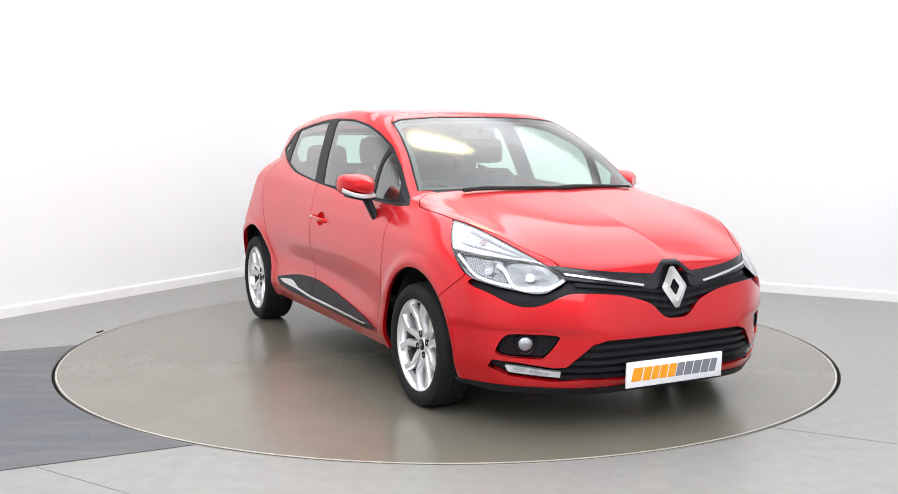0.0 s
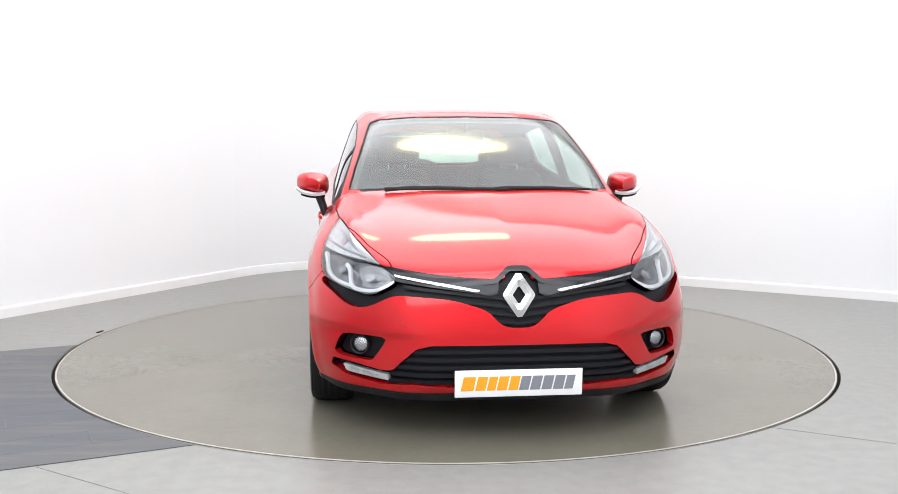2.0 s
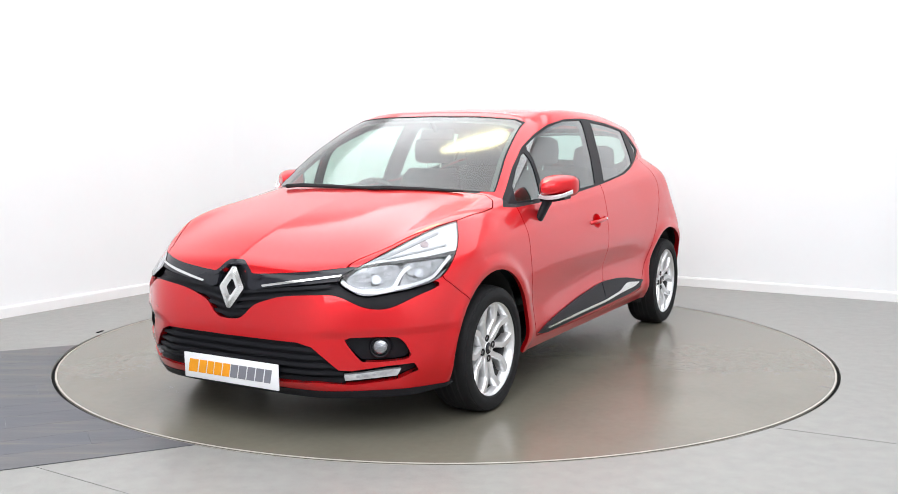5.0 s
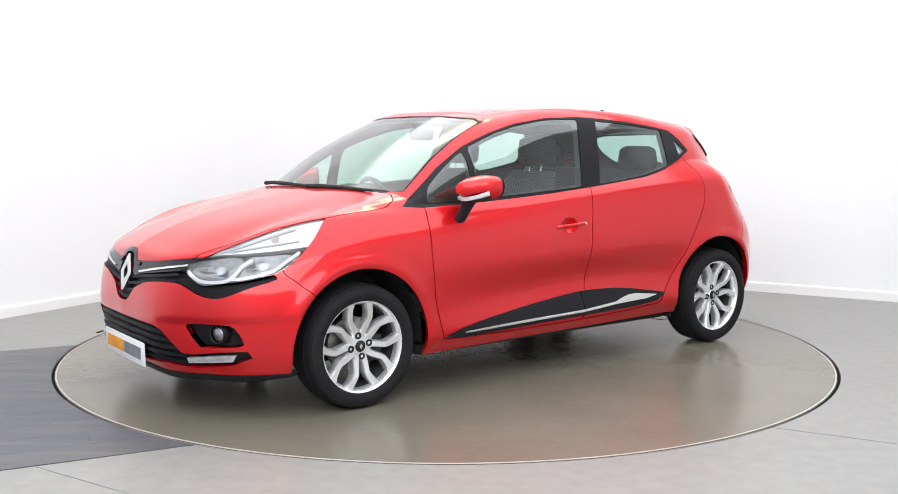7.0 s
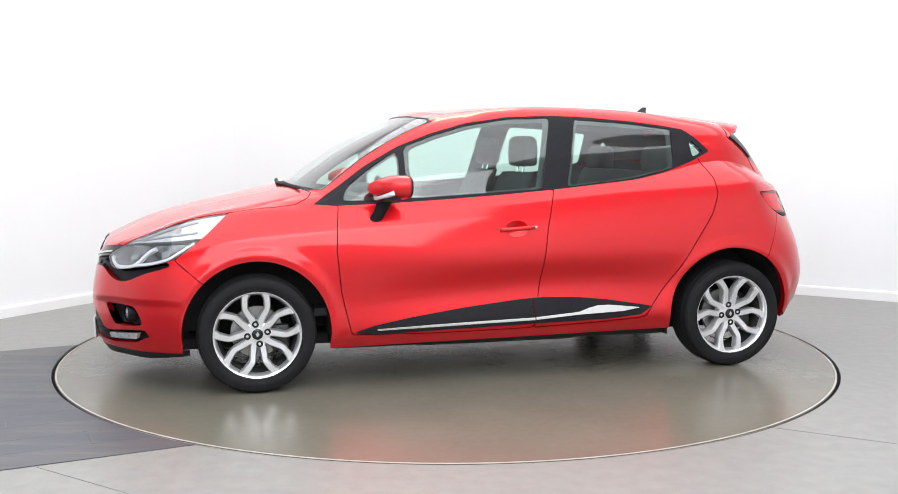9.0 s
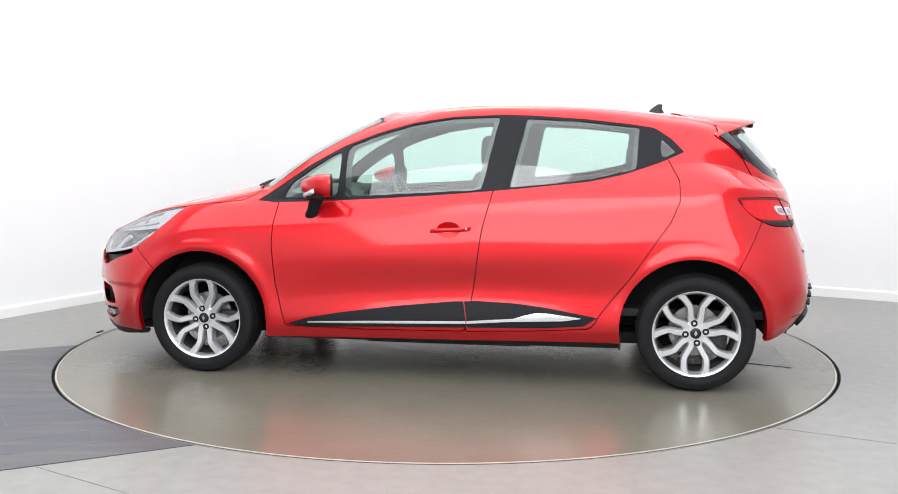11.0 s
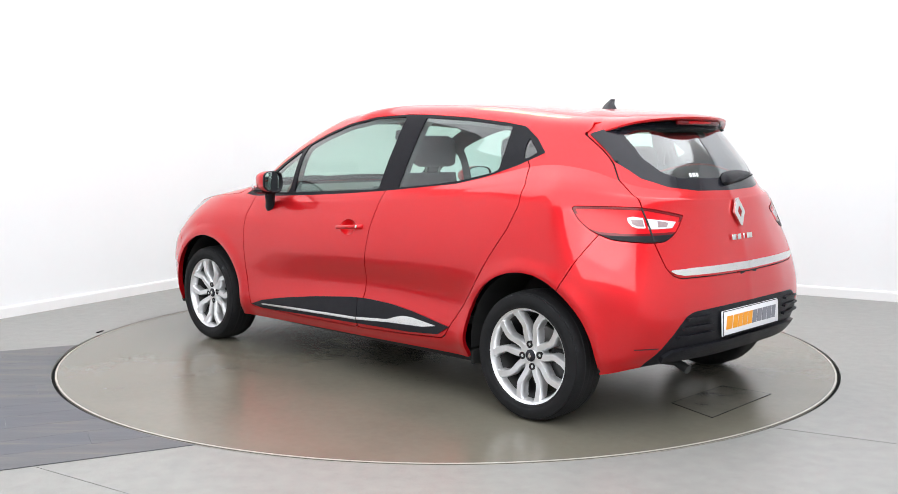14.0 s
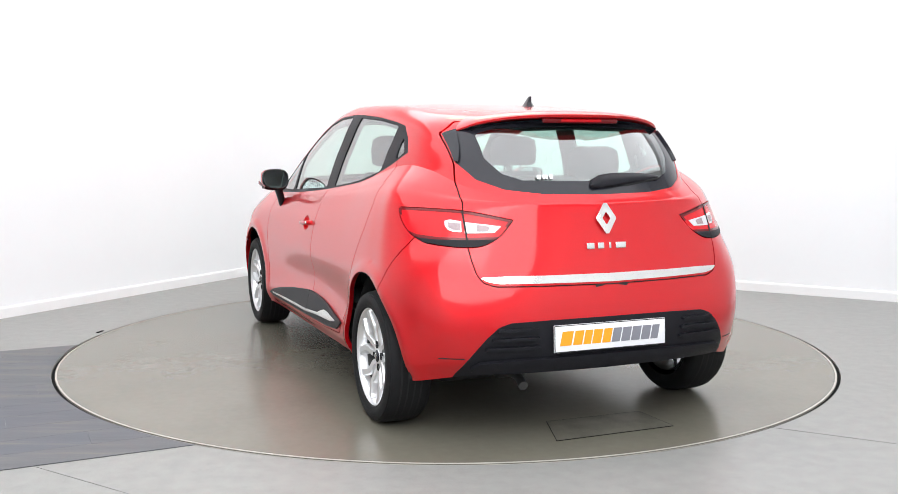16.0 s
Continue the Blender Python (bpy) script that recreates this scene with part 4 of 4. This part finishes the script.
def wheel(label, m, turn):
    ob = new("wheel")
    ob.parent = car
    ob.matrix_basis = m
    tagged(ob, label)
    R = .292
    tyre = lathe([(.212, -.092), (.225, -.098), (.255, -.102), (.276, -.096), (.287, -.080), (.2910, -.05), (R, -.03), (R, .03), (.2910, .05), (.287, .078), (.282, .087), (.279, .088),
                  (.277, .0945), (.256, .101), (.235, .1000), (.232, .098), (.222, .097), (.216, .090), (.212, .08)], 96)
    tread = part("tyre", tyre, RUBBER, ob, "black road tyre")
    for h in (-.045, -.015, .015, .045):
        part("groove", lathe([(R - .0005, h - .004), (R + .0006, h - .003), (R + .0006, h + .003), (R - .0005, h + .004)], 64), SEAL, tread, "dark tread groove")
    rim = part("rim", lathe([(.19, -.08), (.193, .0), (.197, .05), (.201, .066), (.206, .080), (.212, .088), (.217, .0895), (.219, .084), (.216, .06)], 96), ALLOY, ob, "silver alloy rim")
    # the barrel's dark colour stands in for the shade behind the spokes
    part("barrel", lathe([(.196, .045), (.188, .02), (.185, -.06), (.19, -.085)], 64), DARKMETAL, ob, "inner barrel coloured dark as shade")
    for k in range(5):
        for side in (1, -1):
            bm = spoke(side)
            bm.transform(pose(0, 0, 0, 0, 0, 72 * k + turn))
            part("spoke", bm, ALLOY, ob, "silver spoke arm")
    part("hub", lathe([(.001, .060), (.028, .060), (.030, .057), (.034, .057), (.052, .056), (.064, .051), (.068, .040), (.068, .01)], 48), ALLOY, ob, "silver wheel hub")
    cap = part("cap", lathe([(.001, .066), (.022, .065), (.027, .062), (.028, .055)], 32), GLOSSBLACK, ob, "dark centre cap")
    part("emblem", prism([(0, .014), (.009, 0), (0, -.014), (-.009, 0)], .003, pose(0, 0, .0655)), CHROME, cap, "small silver diamond emblem")
    # near-black bolt discs, slightly proud; the recess shade is in their colour
    for k in range(4):
        a = radians(90 * k + turn + 9)
        part("bolt", lathe([(.001, .055), (.007, .055), (.008, .059), (.0125, .0595), (.0165, .0590), (.0172, .050)], 20, pose(.050 * math.cos(a), .050 * math.sin(a), .001)), SEAL, ob, "dark wheel bolt with painted recess shade")
    part("brake_disc", lathe([(.04, -.02), (.128, -.02), (.130, -.025), (.130, -.04), (.04, -.04)], 48), DISC, ob, "steel brake disc")
    part("caliper", box(.09, .13, .05, pose(-.115, .03, -.02), .012), DARKMETAL, ob, "grey brake caliper")
    return ob


for x, turn_l, turn_r in ((1.2967, -88, -80), (-1.2890, 90, -95)):
    w = "front" if x > 0 else "rear"
    wheel("silver forked-spoke alloy " + w + " wheel", pose(x, .764, .292, -90, 0, 0), turn_l)
    wheel("silver forked-spoke alloy " + w + " wheel", pose(x, -.764, .292, 90, 0, 0), turn_r)


# spoiler over the rear window
def spoiler():
    rings = []
    for y in np.linspace(-.553, .553, 53):
        k = abs(y) / .525
        f = min(k, 1) ** 2.6
        x0, z0 = -1.19 - .13 * f, 1.4035 - .045 * k ** 2.2 - .030 * k ** 6
        x1, z1 = -1.42 + .06 * f, 1.386 - .040 * k ** 2.2 - .034 * k ** 6
        x2, z2 = -1.655 + .20 * k ** 2.2, 1.362 - .034 * k ** 2.4 - .034 * k ** 6
        top = [(x0, z0), (x0 + .3 * (x1 - x0), z0 + .3 * (z1 - z0) + .003), (x1, z1), ((x1 + x2) / 2, (z1 + z2) / 2 + .003), (x2 + .012, z2 + .001), (x2, z2 - .006)]
        low = [(x2 + .004, z2 - .016), (x2 + .03, z2 - .022), (-1.52 + .12 * f, 1.325 - .035 * k ** 2.4), (-1.38, z1 - .05), (x0 - .03, z0 - .03)]
        g = max(0, (k - .84) / (.553 / .525 - .84)) ** 2
        rings.append([(x + (-1.385 - x) * g * .93, y, z + (1.278 - z) * g * .93) for x, z in top + low])
    return loft(rings)


sp = part("spoiler", spoiler(), RED, car, "red roof spoiler over the rear window", 50)
stop = part("brake_lamp", box(.022, .37, .024, pose(-1.614, 0, 1.331, 0, -12, 0), .009, 3), DARKLENS, sp, "dark red high-level brake lamp housing")
part("brake_lens", box(.02, .20, .013, pose(-1.618, 0, 1.332, 0, -12, 0), .005, 3), REDLENS, stop, "bright red brake lens")
part("spoiler_underside", loft([[(x, y, z - .036 * abs(y / .525) ** 2.4) for x, z in ((-1.628 + .20 * abs(y / .525) ** 2.2, 1.335), (-1.56 + .16 * abs(y / .525) ** 2.2, 1.318), (-1.51 + .12 * abs(y / .525) ** 2.2, 1.300), (-1.46, 1.308), (-1.50, 1.33))]
                                for y in np.linspace(-.47, .47, 31)]), GLOSSBLACK, sp, "black spoiler underside")
part("aerial", join(loft([[(-1.105 - .02 * s, .022 * c, 1.405) for s, c in ((-2.2, 0), (-1, 1), (1.6, 1), (2.6, 0), (1.6, -1), (-1, -1))],
                          [(-1.11 - .012 * s, .010 * c, 1.430) for s, c in ((-2.2, 0), (-1, 1), (1.6, 1), (2.6, 0), (1.6, -1), (-1, -1))],
                          [(-1.13 - .006 * s, .004 * c, 1.455) for s, c in ((-2.2, 0), (-1, 1), (1.6, 1), (2.6, 0), (1.6, -1), (-1, -1))]])), GLOSSBLACK, car, "small black fin aerial")


# plates, emblems and bright strips
def letters(host, w, h, m):
    """Slanted plain blocks in two colours across the plate."""
    x = -w / 2
    widths = [1.25, 1, .85, 1, .95, .95, 1.0, 1.0, 1.0, .85]
    unit = w / sum(widths)
    for i, k in enumerate(widths):
        u, s = unit * k * .86, h * .22
        pts = [(x, 0), (x + u, 0), (x + u + s, h), (x + s, h)]
        part("block", prism(pts, .0016, m), AMBER if i < 5 else GREYBAR, host, "amber block" if i < 5 else "dark grey block", 0)
        x += unit * k


def plate(label, m, edged):
    ob = part("number_plate", box(.530, .112, .010, m, .003), PLATEWHITE, car, label)
    letters(ob, .470, .058, m @ pose(-.006, -.028, .0055))
    for x, y, sx, sy in () if not edged else ((0, .0535, .53, .003), (0, -.0535, .53, .003), (.2635, 0, .003, .104), (-.2635, 0, .003, .104)):
        part("border", box(sx, sy, .002, m @ pose(x, y, .0055)), SEAL, ob, "thin dark border", 0)


plate("white front show plate with amber and grey blocks", pose(2.116, 0, .257, 90, 0, 90) @ pose(0, 0, 0, 2, 0, 0), False)
plate("white rear show plate with amber and grey blocks", pose(-1.926, .018, .446, 90, 0, -90) @ pose(0, 0, 0, -3, 0, 0), True)


# towing eye cover in the front bumper
for outline in ([(.462, .4935), (.512, .4965), (.512, .4945), (.462, .4915)], [(.462, .4935), (.4645, .4935), (.4645, .455), (.462, .455)]):
    joint = mirrored(shift(cut(SKIN, "end", outline, lambda v: v[:, 0] > 1.5), .0008))
    panel("tow_cover_joint", joint, DARKLENS, car, "thin joint of the towing eye cover", .001)


def diamond(w, h, t, m, label, host):
    """A hollow upright lozenge with sloping faces."""
    bm = bmesh.new()
    shape = lambda a, b, z: [bm.verts.new((x * a, y * b, z)) for x, y in ((-.16, 1), (.16, 1), (1, .06), (1, -.06), (.16, -1), (-.16, -1), (-1, -.06), (-1, .06))]
    o0, o1, mid, i1, i0 = shape(w, h, 0), shape(w, h, t * .72), shape(w * .70, h * .69, t), shape(w * .38, h * .38, t * .78), shape(w * .38, h * .38, 0)
    for a, b in ((o0, o1), (o1, mid), (mid, i1), (i1, i0)):
        for k in range(8):
            bm.faces.new((a[k], a[(k + 1) % 8], b[(k + 1) % 8], b[k]))
    bm.transform(m)
    return part("emblem", bm, CHROME, host, label, 20)


arch_line = [(.150, .668), (.100, .672), (.075, .690), (.055, .708), (.032, .721), (-.02, .722)]
frame_top = cut(SKIN, "end", ribbon(arch_line, .019), lambda v: v[:, 0] > 1.5)
panel("grille_frame", shift(frame_top, .004), GLOSSBLACK, car, "glossy black frame arched over the emblem", .02, True)
mount = part("emblem_mount", prism([(-.026, .116), (.026, .116), (.052, .106), (.072, .072), (.086, .008), (.064, -.044), (.036, -.092), (.020, -.100), (-.020, -.100), (-.036, -.092), (-.064, -.044), (-.086, .008), (-.072, .072), (-.052, .106)], .024,
                                   pose(2.040, 0, .612, 90, 0, 90) @ pose(0, 0, 0, -17, 0, 0), .010), GLOSSBLACK, car, "glossy black emblem mount")
diamond(.066, .089, .028, pose(2.080, 0, .613, 90, 0, 90) @ pose(0, 0, 0, -14, 0, 0), "large chrome diamond emblem", mount)
diamond(.047, .064, .012, pose(-1.836, 0, .922, 90, 0, -90) @ pose(0, 0, 0, -12, 0, 0), "chrome diamond emblem", car)
for i, (y, w) in enumerate(((.085, .036), (.036, .030), (-.008, .010), (-.060, .050))):
    part("badge_block", box(w, .026, .006, pose(-1.864, y, .812, 90, 0, -90) @ pose(0, 0, 0, -6, 0, 0), .002), CHROME, car, "small chrome badge block")
chr_r = cut(SKIN, "end", [(-.01, .699), (.431, .701), (.560, .698), (.564, .694), (.54, .681), (.496, .672), (-.01, .665)], rear_half)
panel("tailgate_strip", shift(chr_r, .008), CHROME, car, "chrome strip along the tailgate edge", .010, True)
part("gate_release", box(.02, .16, .02, pose(-1.888, 0, .648), .006), SEAL, car, "black tailgate release")
for sy in (1, -1):
    for k in range(3):
        z, y0, y1 = .489 - .036 * k, .345 - .007 * k, .505 + .024 * k
        rib = cut(SKIN, "end", [(y0, z + .004), (y0 + .02, z + .007), (y1, z + .005), (y1 + .006, z - .006), (y0, z - .006)], lambda v: v[:, 0] < -1.5)
        rib = shift(rib, .016)
        panel("rib", rib if sy > 0 else mirrored(rib), BLACK, car, "black moulded rib", .016)
    groove = cut(SKIN, "end", [(.628, .3745), (.72, .3735), (.72, .3695), (.628, .3705)], lambda v: (v[:, 0] < -1.5))
    panel("bumper_joint", shift(groove, .0012) if sy > 0 else mirrored(shift(groove, .0012)), SEAL, car, "dark joint line in the bumper corner", .002)
ledge = cut(SKIN, "end", [(-.01, .374), (.45, .369), (.570, .360), (.600, .338), (.592, .314), (.45, .316), (-.01, .318)], lambda v: v[:, 0] < -1.5)
panel("lower_ledge", shift(ledge, .018), BLACK, car, "black moulded bumper ledge", .024, True)


# door mirrors
def door_mirror(sy):
    ob = new("door_mirror")
    ob.parent = car
    tagged(ob, "red door mirror on a black stalk")
    shell, cup = [], []
    for f in np.linspace(0, 1, 9):
        x = .712 - .135 * f
        g = math.sin(math.pi * (.12 + .40 * f) ** .9)
        ring = []
        for a in np.arange(28) * 2 * math.pi / 28:
            c, s = math.cos(a), math.sin(a)
            e = 2 / 3.2
            cy, cz = math.copysign(abs(c) ** e, c), math.copysign(abs(s) ** e, s)
            z = cz * .062 * g * (1.0 - .12 * (cy > 0) * cy)
            ring.append((x - .030 * cy, (.868 + cy * .088 * g) * sy, 1.012 + z + .005 * cy))
        shell.append(ring)
    part("shell", loft(shell), RED, ob, "red mirror shell", 60)
    last = shell[-1]
    c = np.mean(last, 0)
    inner = [[tuple(c + (np.array(p) - c) * k + np.array((d, 0, 0))) for p in last] for k, d in ((1.0, .0), (1.0, -.012), (.93, -.014), (.90, .004))]
    part("rim", loft(inner), BLACK, ob, "black mirror rim", 30)
    part("mirror_glass", loft([[tuple(c + (np.array(p) - c) * k + np.array((d, 0, 0))) for p in last] for k, d in ((.90, .003), (.90, -.002))]), MIRROR, ob, "silvered mirror glass", 30)
    ind = spline([(.690, .80, .962), (.700, .86, .957), (.680, .92, .968), (.635, .957, .988)], 5)
    part("indicator", loft([[(x + .006 + a, y * sy, z + b) for a, b in ((-.012, -.010), (.010, -.008), (.014, .004), (-.006, .013))] for x, y, z in ind]), WHITELENS, ob, "white indicator lens", 30)
    part("lower_cover", loft([[(x - .03 + a, y * sy, z - .012 + b) for a, b in ((-.05, -.006), (.03, -.008), (.035, .006), (-.05, .010))] for x, y, z in ind[:12]]), BLACK, ob, "black lower cover", 30)
    stalk = [(.650, .835, .968, .055, .030), (.660, .828, .935, .040, .024), (.678, .812, .890, .034, .022), (.695, .805, .858, .036, .018), (.70, .80, .832, .026, .012)]
    part("stalk", loft([[(x + u * math.cos(a), (y + v * math.sin(a)) * sy, z) for a in np.arange(16) * 2 * math.pi / 16] for x, y, z, u, v in stalk]), BLACK, ob, "black mirror stalk", 40)


for sy in (1, -1):
    door_mirror(sy)


# handles
def door_handle(sy):
    ob = new("door_handle")
    ob.parent = car
    tagged(ob, "red bow-shaped door handle")
    path = spline([(.055, .828, .782), (.03, .846, .787), (-.03, .852, .790), (-.09, .852, .794), (-.135, .846, .798), (-.155, .826, .799)], 5)
    part("grip", loft([[(x, (y + .007 * math.cos(a)) * sy, z + .0105 * math.sin(a)) for a in np.arange(12) * 2 * math.pi / 12] for x, y, z in path]), RED, ob, "red grip", 60)
    part("lock", lathe([(.001, .004), (.006, .004), (.0075, 0)], 16, pose(-.135, .855 * sy, .799, -90 * sy, 0, 0)), CHROME, ob, "small chrome lock")


for sy in (1, -1):
    door_handle(sy)
    part("pillar_handle", box(.05, .014, .15, pose(-1.05, .655 * sy, 1.175, 18 * sy, -14, 0), .012), GLOSSBLACK, car, "black hidden rear door handle")


# wipers
def blade(name, a, b, lift, host, label):
    a, b = Vector(a), Vector(b)
    d = b - a
    ob = part(name, tube([a, a + d * .2 + Vector((0, 0, lift)), a + d * .55 + Vector((0, 0, lift))], [.012, .009, .006], 10), SEAL, host, label)
    part("rubber", tube([a + d * .08 + Vector((.004, 0, lift * .4)), a + d * .5 + Vector((.002, 0, lift * .7)), b], [.008, .010, .006], 8), SEAL, ob, "black wiper rubber")
    return ob


blade("wiper", (1.135, .05, 1.004), (1.06, .56, .999), .008, car, "black windscreen wiper")
blade("wiper", (1.105, -.50, 1.001), (1.14, .12, 1.003), .009, car, "black windscreen wiper")
def rear_wiper():
    """Broad moulded wiper that lies on the glass, thick at its hub and slim at its tip."""
    rings = []
    for y, lo, hi, out in ((.036, 1.050, 1.062, .010), (.022, 1.044, 1.082, .018), (-.02, 1.046, 1.100, .020), (-.08, 1.053, 1.107, .018), (-.17, 1.062, 1.108, .014), (-.25, 1.070, 1.104, .012), (-.31, 1.079, 1.097, .009), (-.335, 1.086, 1.092, .006)):
        ring = []
        for z, h in ((lo, 0), (lo + .004, .6), (lo * .6 + hi * .4, 1), (hi - .004, .6), (hi, 0)):
            glass_x = -1.792 + (z - 1.017) * .607 + .30 * y * y
            ring.append((glass_x - .002 - out * h, y, z + .3 * out * h))
        rings.append(ring)
    return part("rear_wiper", loft(rings), BLACK, car, "broad black rear wiper", 50)


wiper_r = rear_wiper()
part("rubber", tube([(-1.772, .0, 1.049), (-1.752, -.17, 1.058), (-1.728, -.335, 1.082)], [.005, .006, .004], 8), SEAL, wiper_r, "black wiper rubber")
for y, w in ((.262, .018), (.240, .010), (.226, .012), (.204, .016)):
    part("sticker", box(.002, w, .018, pose(-1.736, y, 1.094, 0, 24, 0)), STICKER, car, "small white window sticker", 0)


# cabin
def seat(x, y, w, rear=False):
    ob = new("seat")
    ob.parent = car
    tagged(ob, "charcoal fabric " + ("rear bench" if rear else "front seat"))
    part("cushion", box(.50, w, .15, pose(x + .22, y, .50, 0, -6, 0), .05, 4), FABRIC, ob)
    prof = [(.0, .52, 1.0), (-.05, .70, 1.0), (-.10, .88, .97), (-.15, 1.02, .86 if not rear else .98), (-.175, 1.07, .70 if not rear else .97)]
    part("backrest", loft([[(x + dx + .065 * math.cos(a), y + w / 2 * k * math.copysign(abs(math.sin(a)) ** .45, math.sin(a)), z) for a in np.arange(24) * 2 * math.pi / 24] for dx, z, k in prof]), FABRIC, ob, "", 60)
    for dy in ((0,) if not rear else (-.42, .42)):
        hz = 1.185 if not rear else 1.13
        part("headrest", loft([[(x - .20 + .066 * k * math.cos(a), y + dy + .145 * k * math.copysign(abs(math.sin(a)) ** .6, math.sin(a)), z + hz - 1.185) for a in np.arange(20) * 2 * math.pi / 20]
                               for z, k in ((1.105, .75), (1.12, .95), (1.19, 1.0), (1.25, .92), (1.272, .6))]), FABRIC, ob, "", 60)
        for py in (-.05, .05):
            part("post", tube([(x - .175, y + dy + py, 1.03), (x - .195, y + dy + py, hz - .06)], .006, 8), CHROME, ob, "steel headrest post")


seat(-.02, .36, .48)
seat(-.02, -.36, .48)
seat(-.82, 0, 1.24, True)
dash = part("dashboard", loft([[(x + dx, y, z) for x, z in ((.98, .62), (1.02, .93), (.90, .975), (.72, .955), (.60, .90), (.58, .78), (.66, .62))] for y, dx in ((-.70, .0), (-.35, -.03), (0, 0), (.35, -.01), (.70, .0))]), DASH, car, "dark plastic dashboard", 30)
part("instrument_hood", box(.16, .30, .05, pose(.62, -.36, .955, 0, 8, 0), .02), DASH, dash, "dark instrument hood")
part("centre_screen", box(.03, .22, .17, pose(.585, 0, .88, 0, -12, 0), .01), GLOSSBLACK, dash, "glossy centre screen")
sw = part("steering_wheel", lathe([(.172 + .015 * math.cos(a), .015 * math.sin(a)) for a in np.arange(10) * 2 * math.pi / 10], 48, pose(.42, -.36, .86, 0, -66, 0), True), DASH, car, "dark steering wheel")
part("boss", join(lathe([(.001, .03), (.06, .025), (.075, 0), (.06, -.02), (.001, -.03)], 32, pose(.42, -.36, .86, 0, -66, 0)), box(.03, .33, .022, pose(.425, -.36, .86, 0, -66, 0), .008),
                  tube([(.42, -.36, .86), (.66, -.36, .78)], .04, 12)), DASH, sw, "steering wheel boss")
part("cabin_floor", box(2.7, 1.3, .04, pose(-.35, 0, .36)), DASH, car, "dark cabin floor", 0)
part("centre_console", box(.8, .20, .22, pose(.25, 0, .48), .03), DASH, car, "dark centre console")
part("parcel_shelf", box(.48, 1.1, .03, pose(-1.36, 0, .98), .01), FABRIC, car, "dark parcel shelf")
part("rear_view_mirror", join(box(.03, .22, .065, pose(.36, 0, 1.28, 0, -8, 0), .014), tube([(.38, 0, 1.30), (.43, 0, 1.355)], .012, 10)), DASH, car, "dark interior mirror")


# ---------------------------------------------------------------- floor details
D, N = Vector((.9, .435, 0)).normalized(), Vector((-.435, .9, 0)).normalized()
planks = tagged(new("plank_floor"), "strip of dark grey wood-look planks laid beside the turntable", "plank floor", kind="structure")


def plank(n0, n1, d0, d1):
    """A plank between two lines of the strip; its far end follows the turntable where it meets it."""
    side = []
    for n in np.linspace(n0, n1, 6):
        edge = -math.sqrt(max((R_TABLE + .008) ** 2 - n * n, 0))
        side.append((min(d1, edge), n))
    if all(d <= d0 + .02 for d, _ in side):
        return
    pts = [(d0, n1), (d0, n0)] + side
    bm = prism([tuple((D * max(d, d0) + N * n).to_2d()) for d, n in pts], .003, pose(0, 0, .0005))
    part("plank", bm, PLANK, planks, smooth=0)


width, lo_n = .1914, -1.360
for i in range(12):
    n0 = lo_n + i * width
    start = -3.9 + (.47 * i) % 1.25
    ends = [-4.2] + [start + 1.25 * k for k in range(4) if start + 1.25 * k < -.3] + [0]
    for a, b in zip(ends, ends[1:]):
        plank(n0 + .0005, n0 + width - .0005, a + .0005, b - .0005)
EDGE = [(-1.722, -.262), (-1.975, -.274), (-1.977, .306), (-1.712, .214)]
cover = part("access_cover", prism(EDGE, .0025, pose(0, 0, .0002)), COVER, table, "worn grey access cover in the deck", 0)
for (x, y), (x2, y2) in zip(EDGE, EDGE[1:] + EDGE[:1]):
    part("cover_joint", box(math.hypot(x2 - x, y2 - y), .0018, .0030, pose((x + x2) / 2, (y + y2) / 2, .0014, 0, 0, math.degrees(math.atan2(y2 - y, x2 - x)))), STEEL, cover, "dark joint line", 0)
part("deck_clip", box(.07, .02, .004, pose(-2.262, .372, .002, 0, 0, 80), .001), STEEL, None, "small dark metal clip beside the turntable")
tagged(bpy.data.objects["deck_clip"], "small dark metal clip beside the turntable", "clip")


# ---------------------------------------------------------------- motion
def motions():
    turn = [(0, -62.5), (.25, -63.9), (.5, -66.1), (1, -71.7), (1.5, -77.6), (2, -83.7), (2.5, -89.7), (3.5, -101.8), (5, -119.9), (7.5, -148.8), (9, -166.2), (11.5, -194.9), (14, -224.3), (16, -247.9)]
    walk(table, [(t, pose(0, 0, 0, 0, 0, a)) for t, a in turn])
    walk(car, [(t, pose(0, 0, 0, 0, 0, a) @ pose(-.115, .078, 0)) for t, a in turn])


motions()
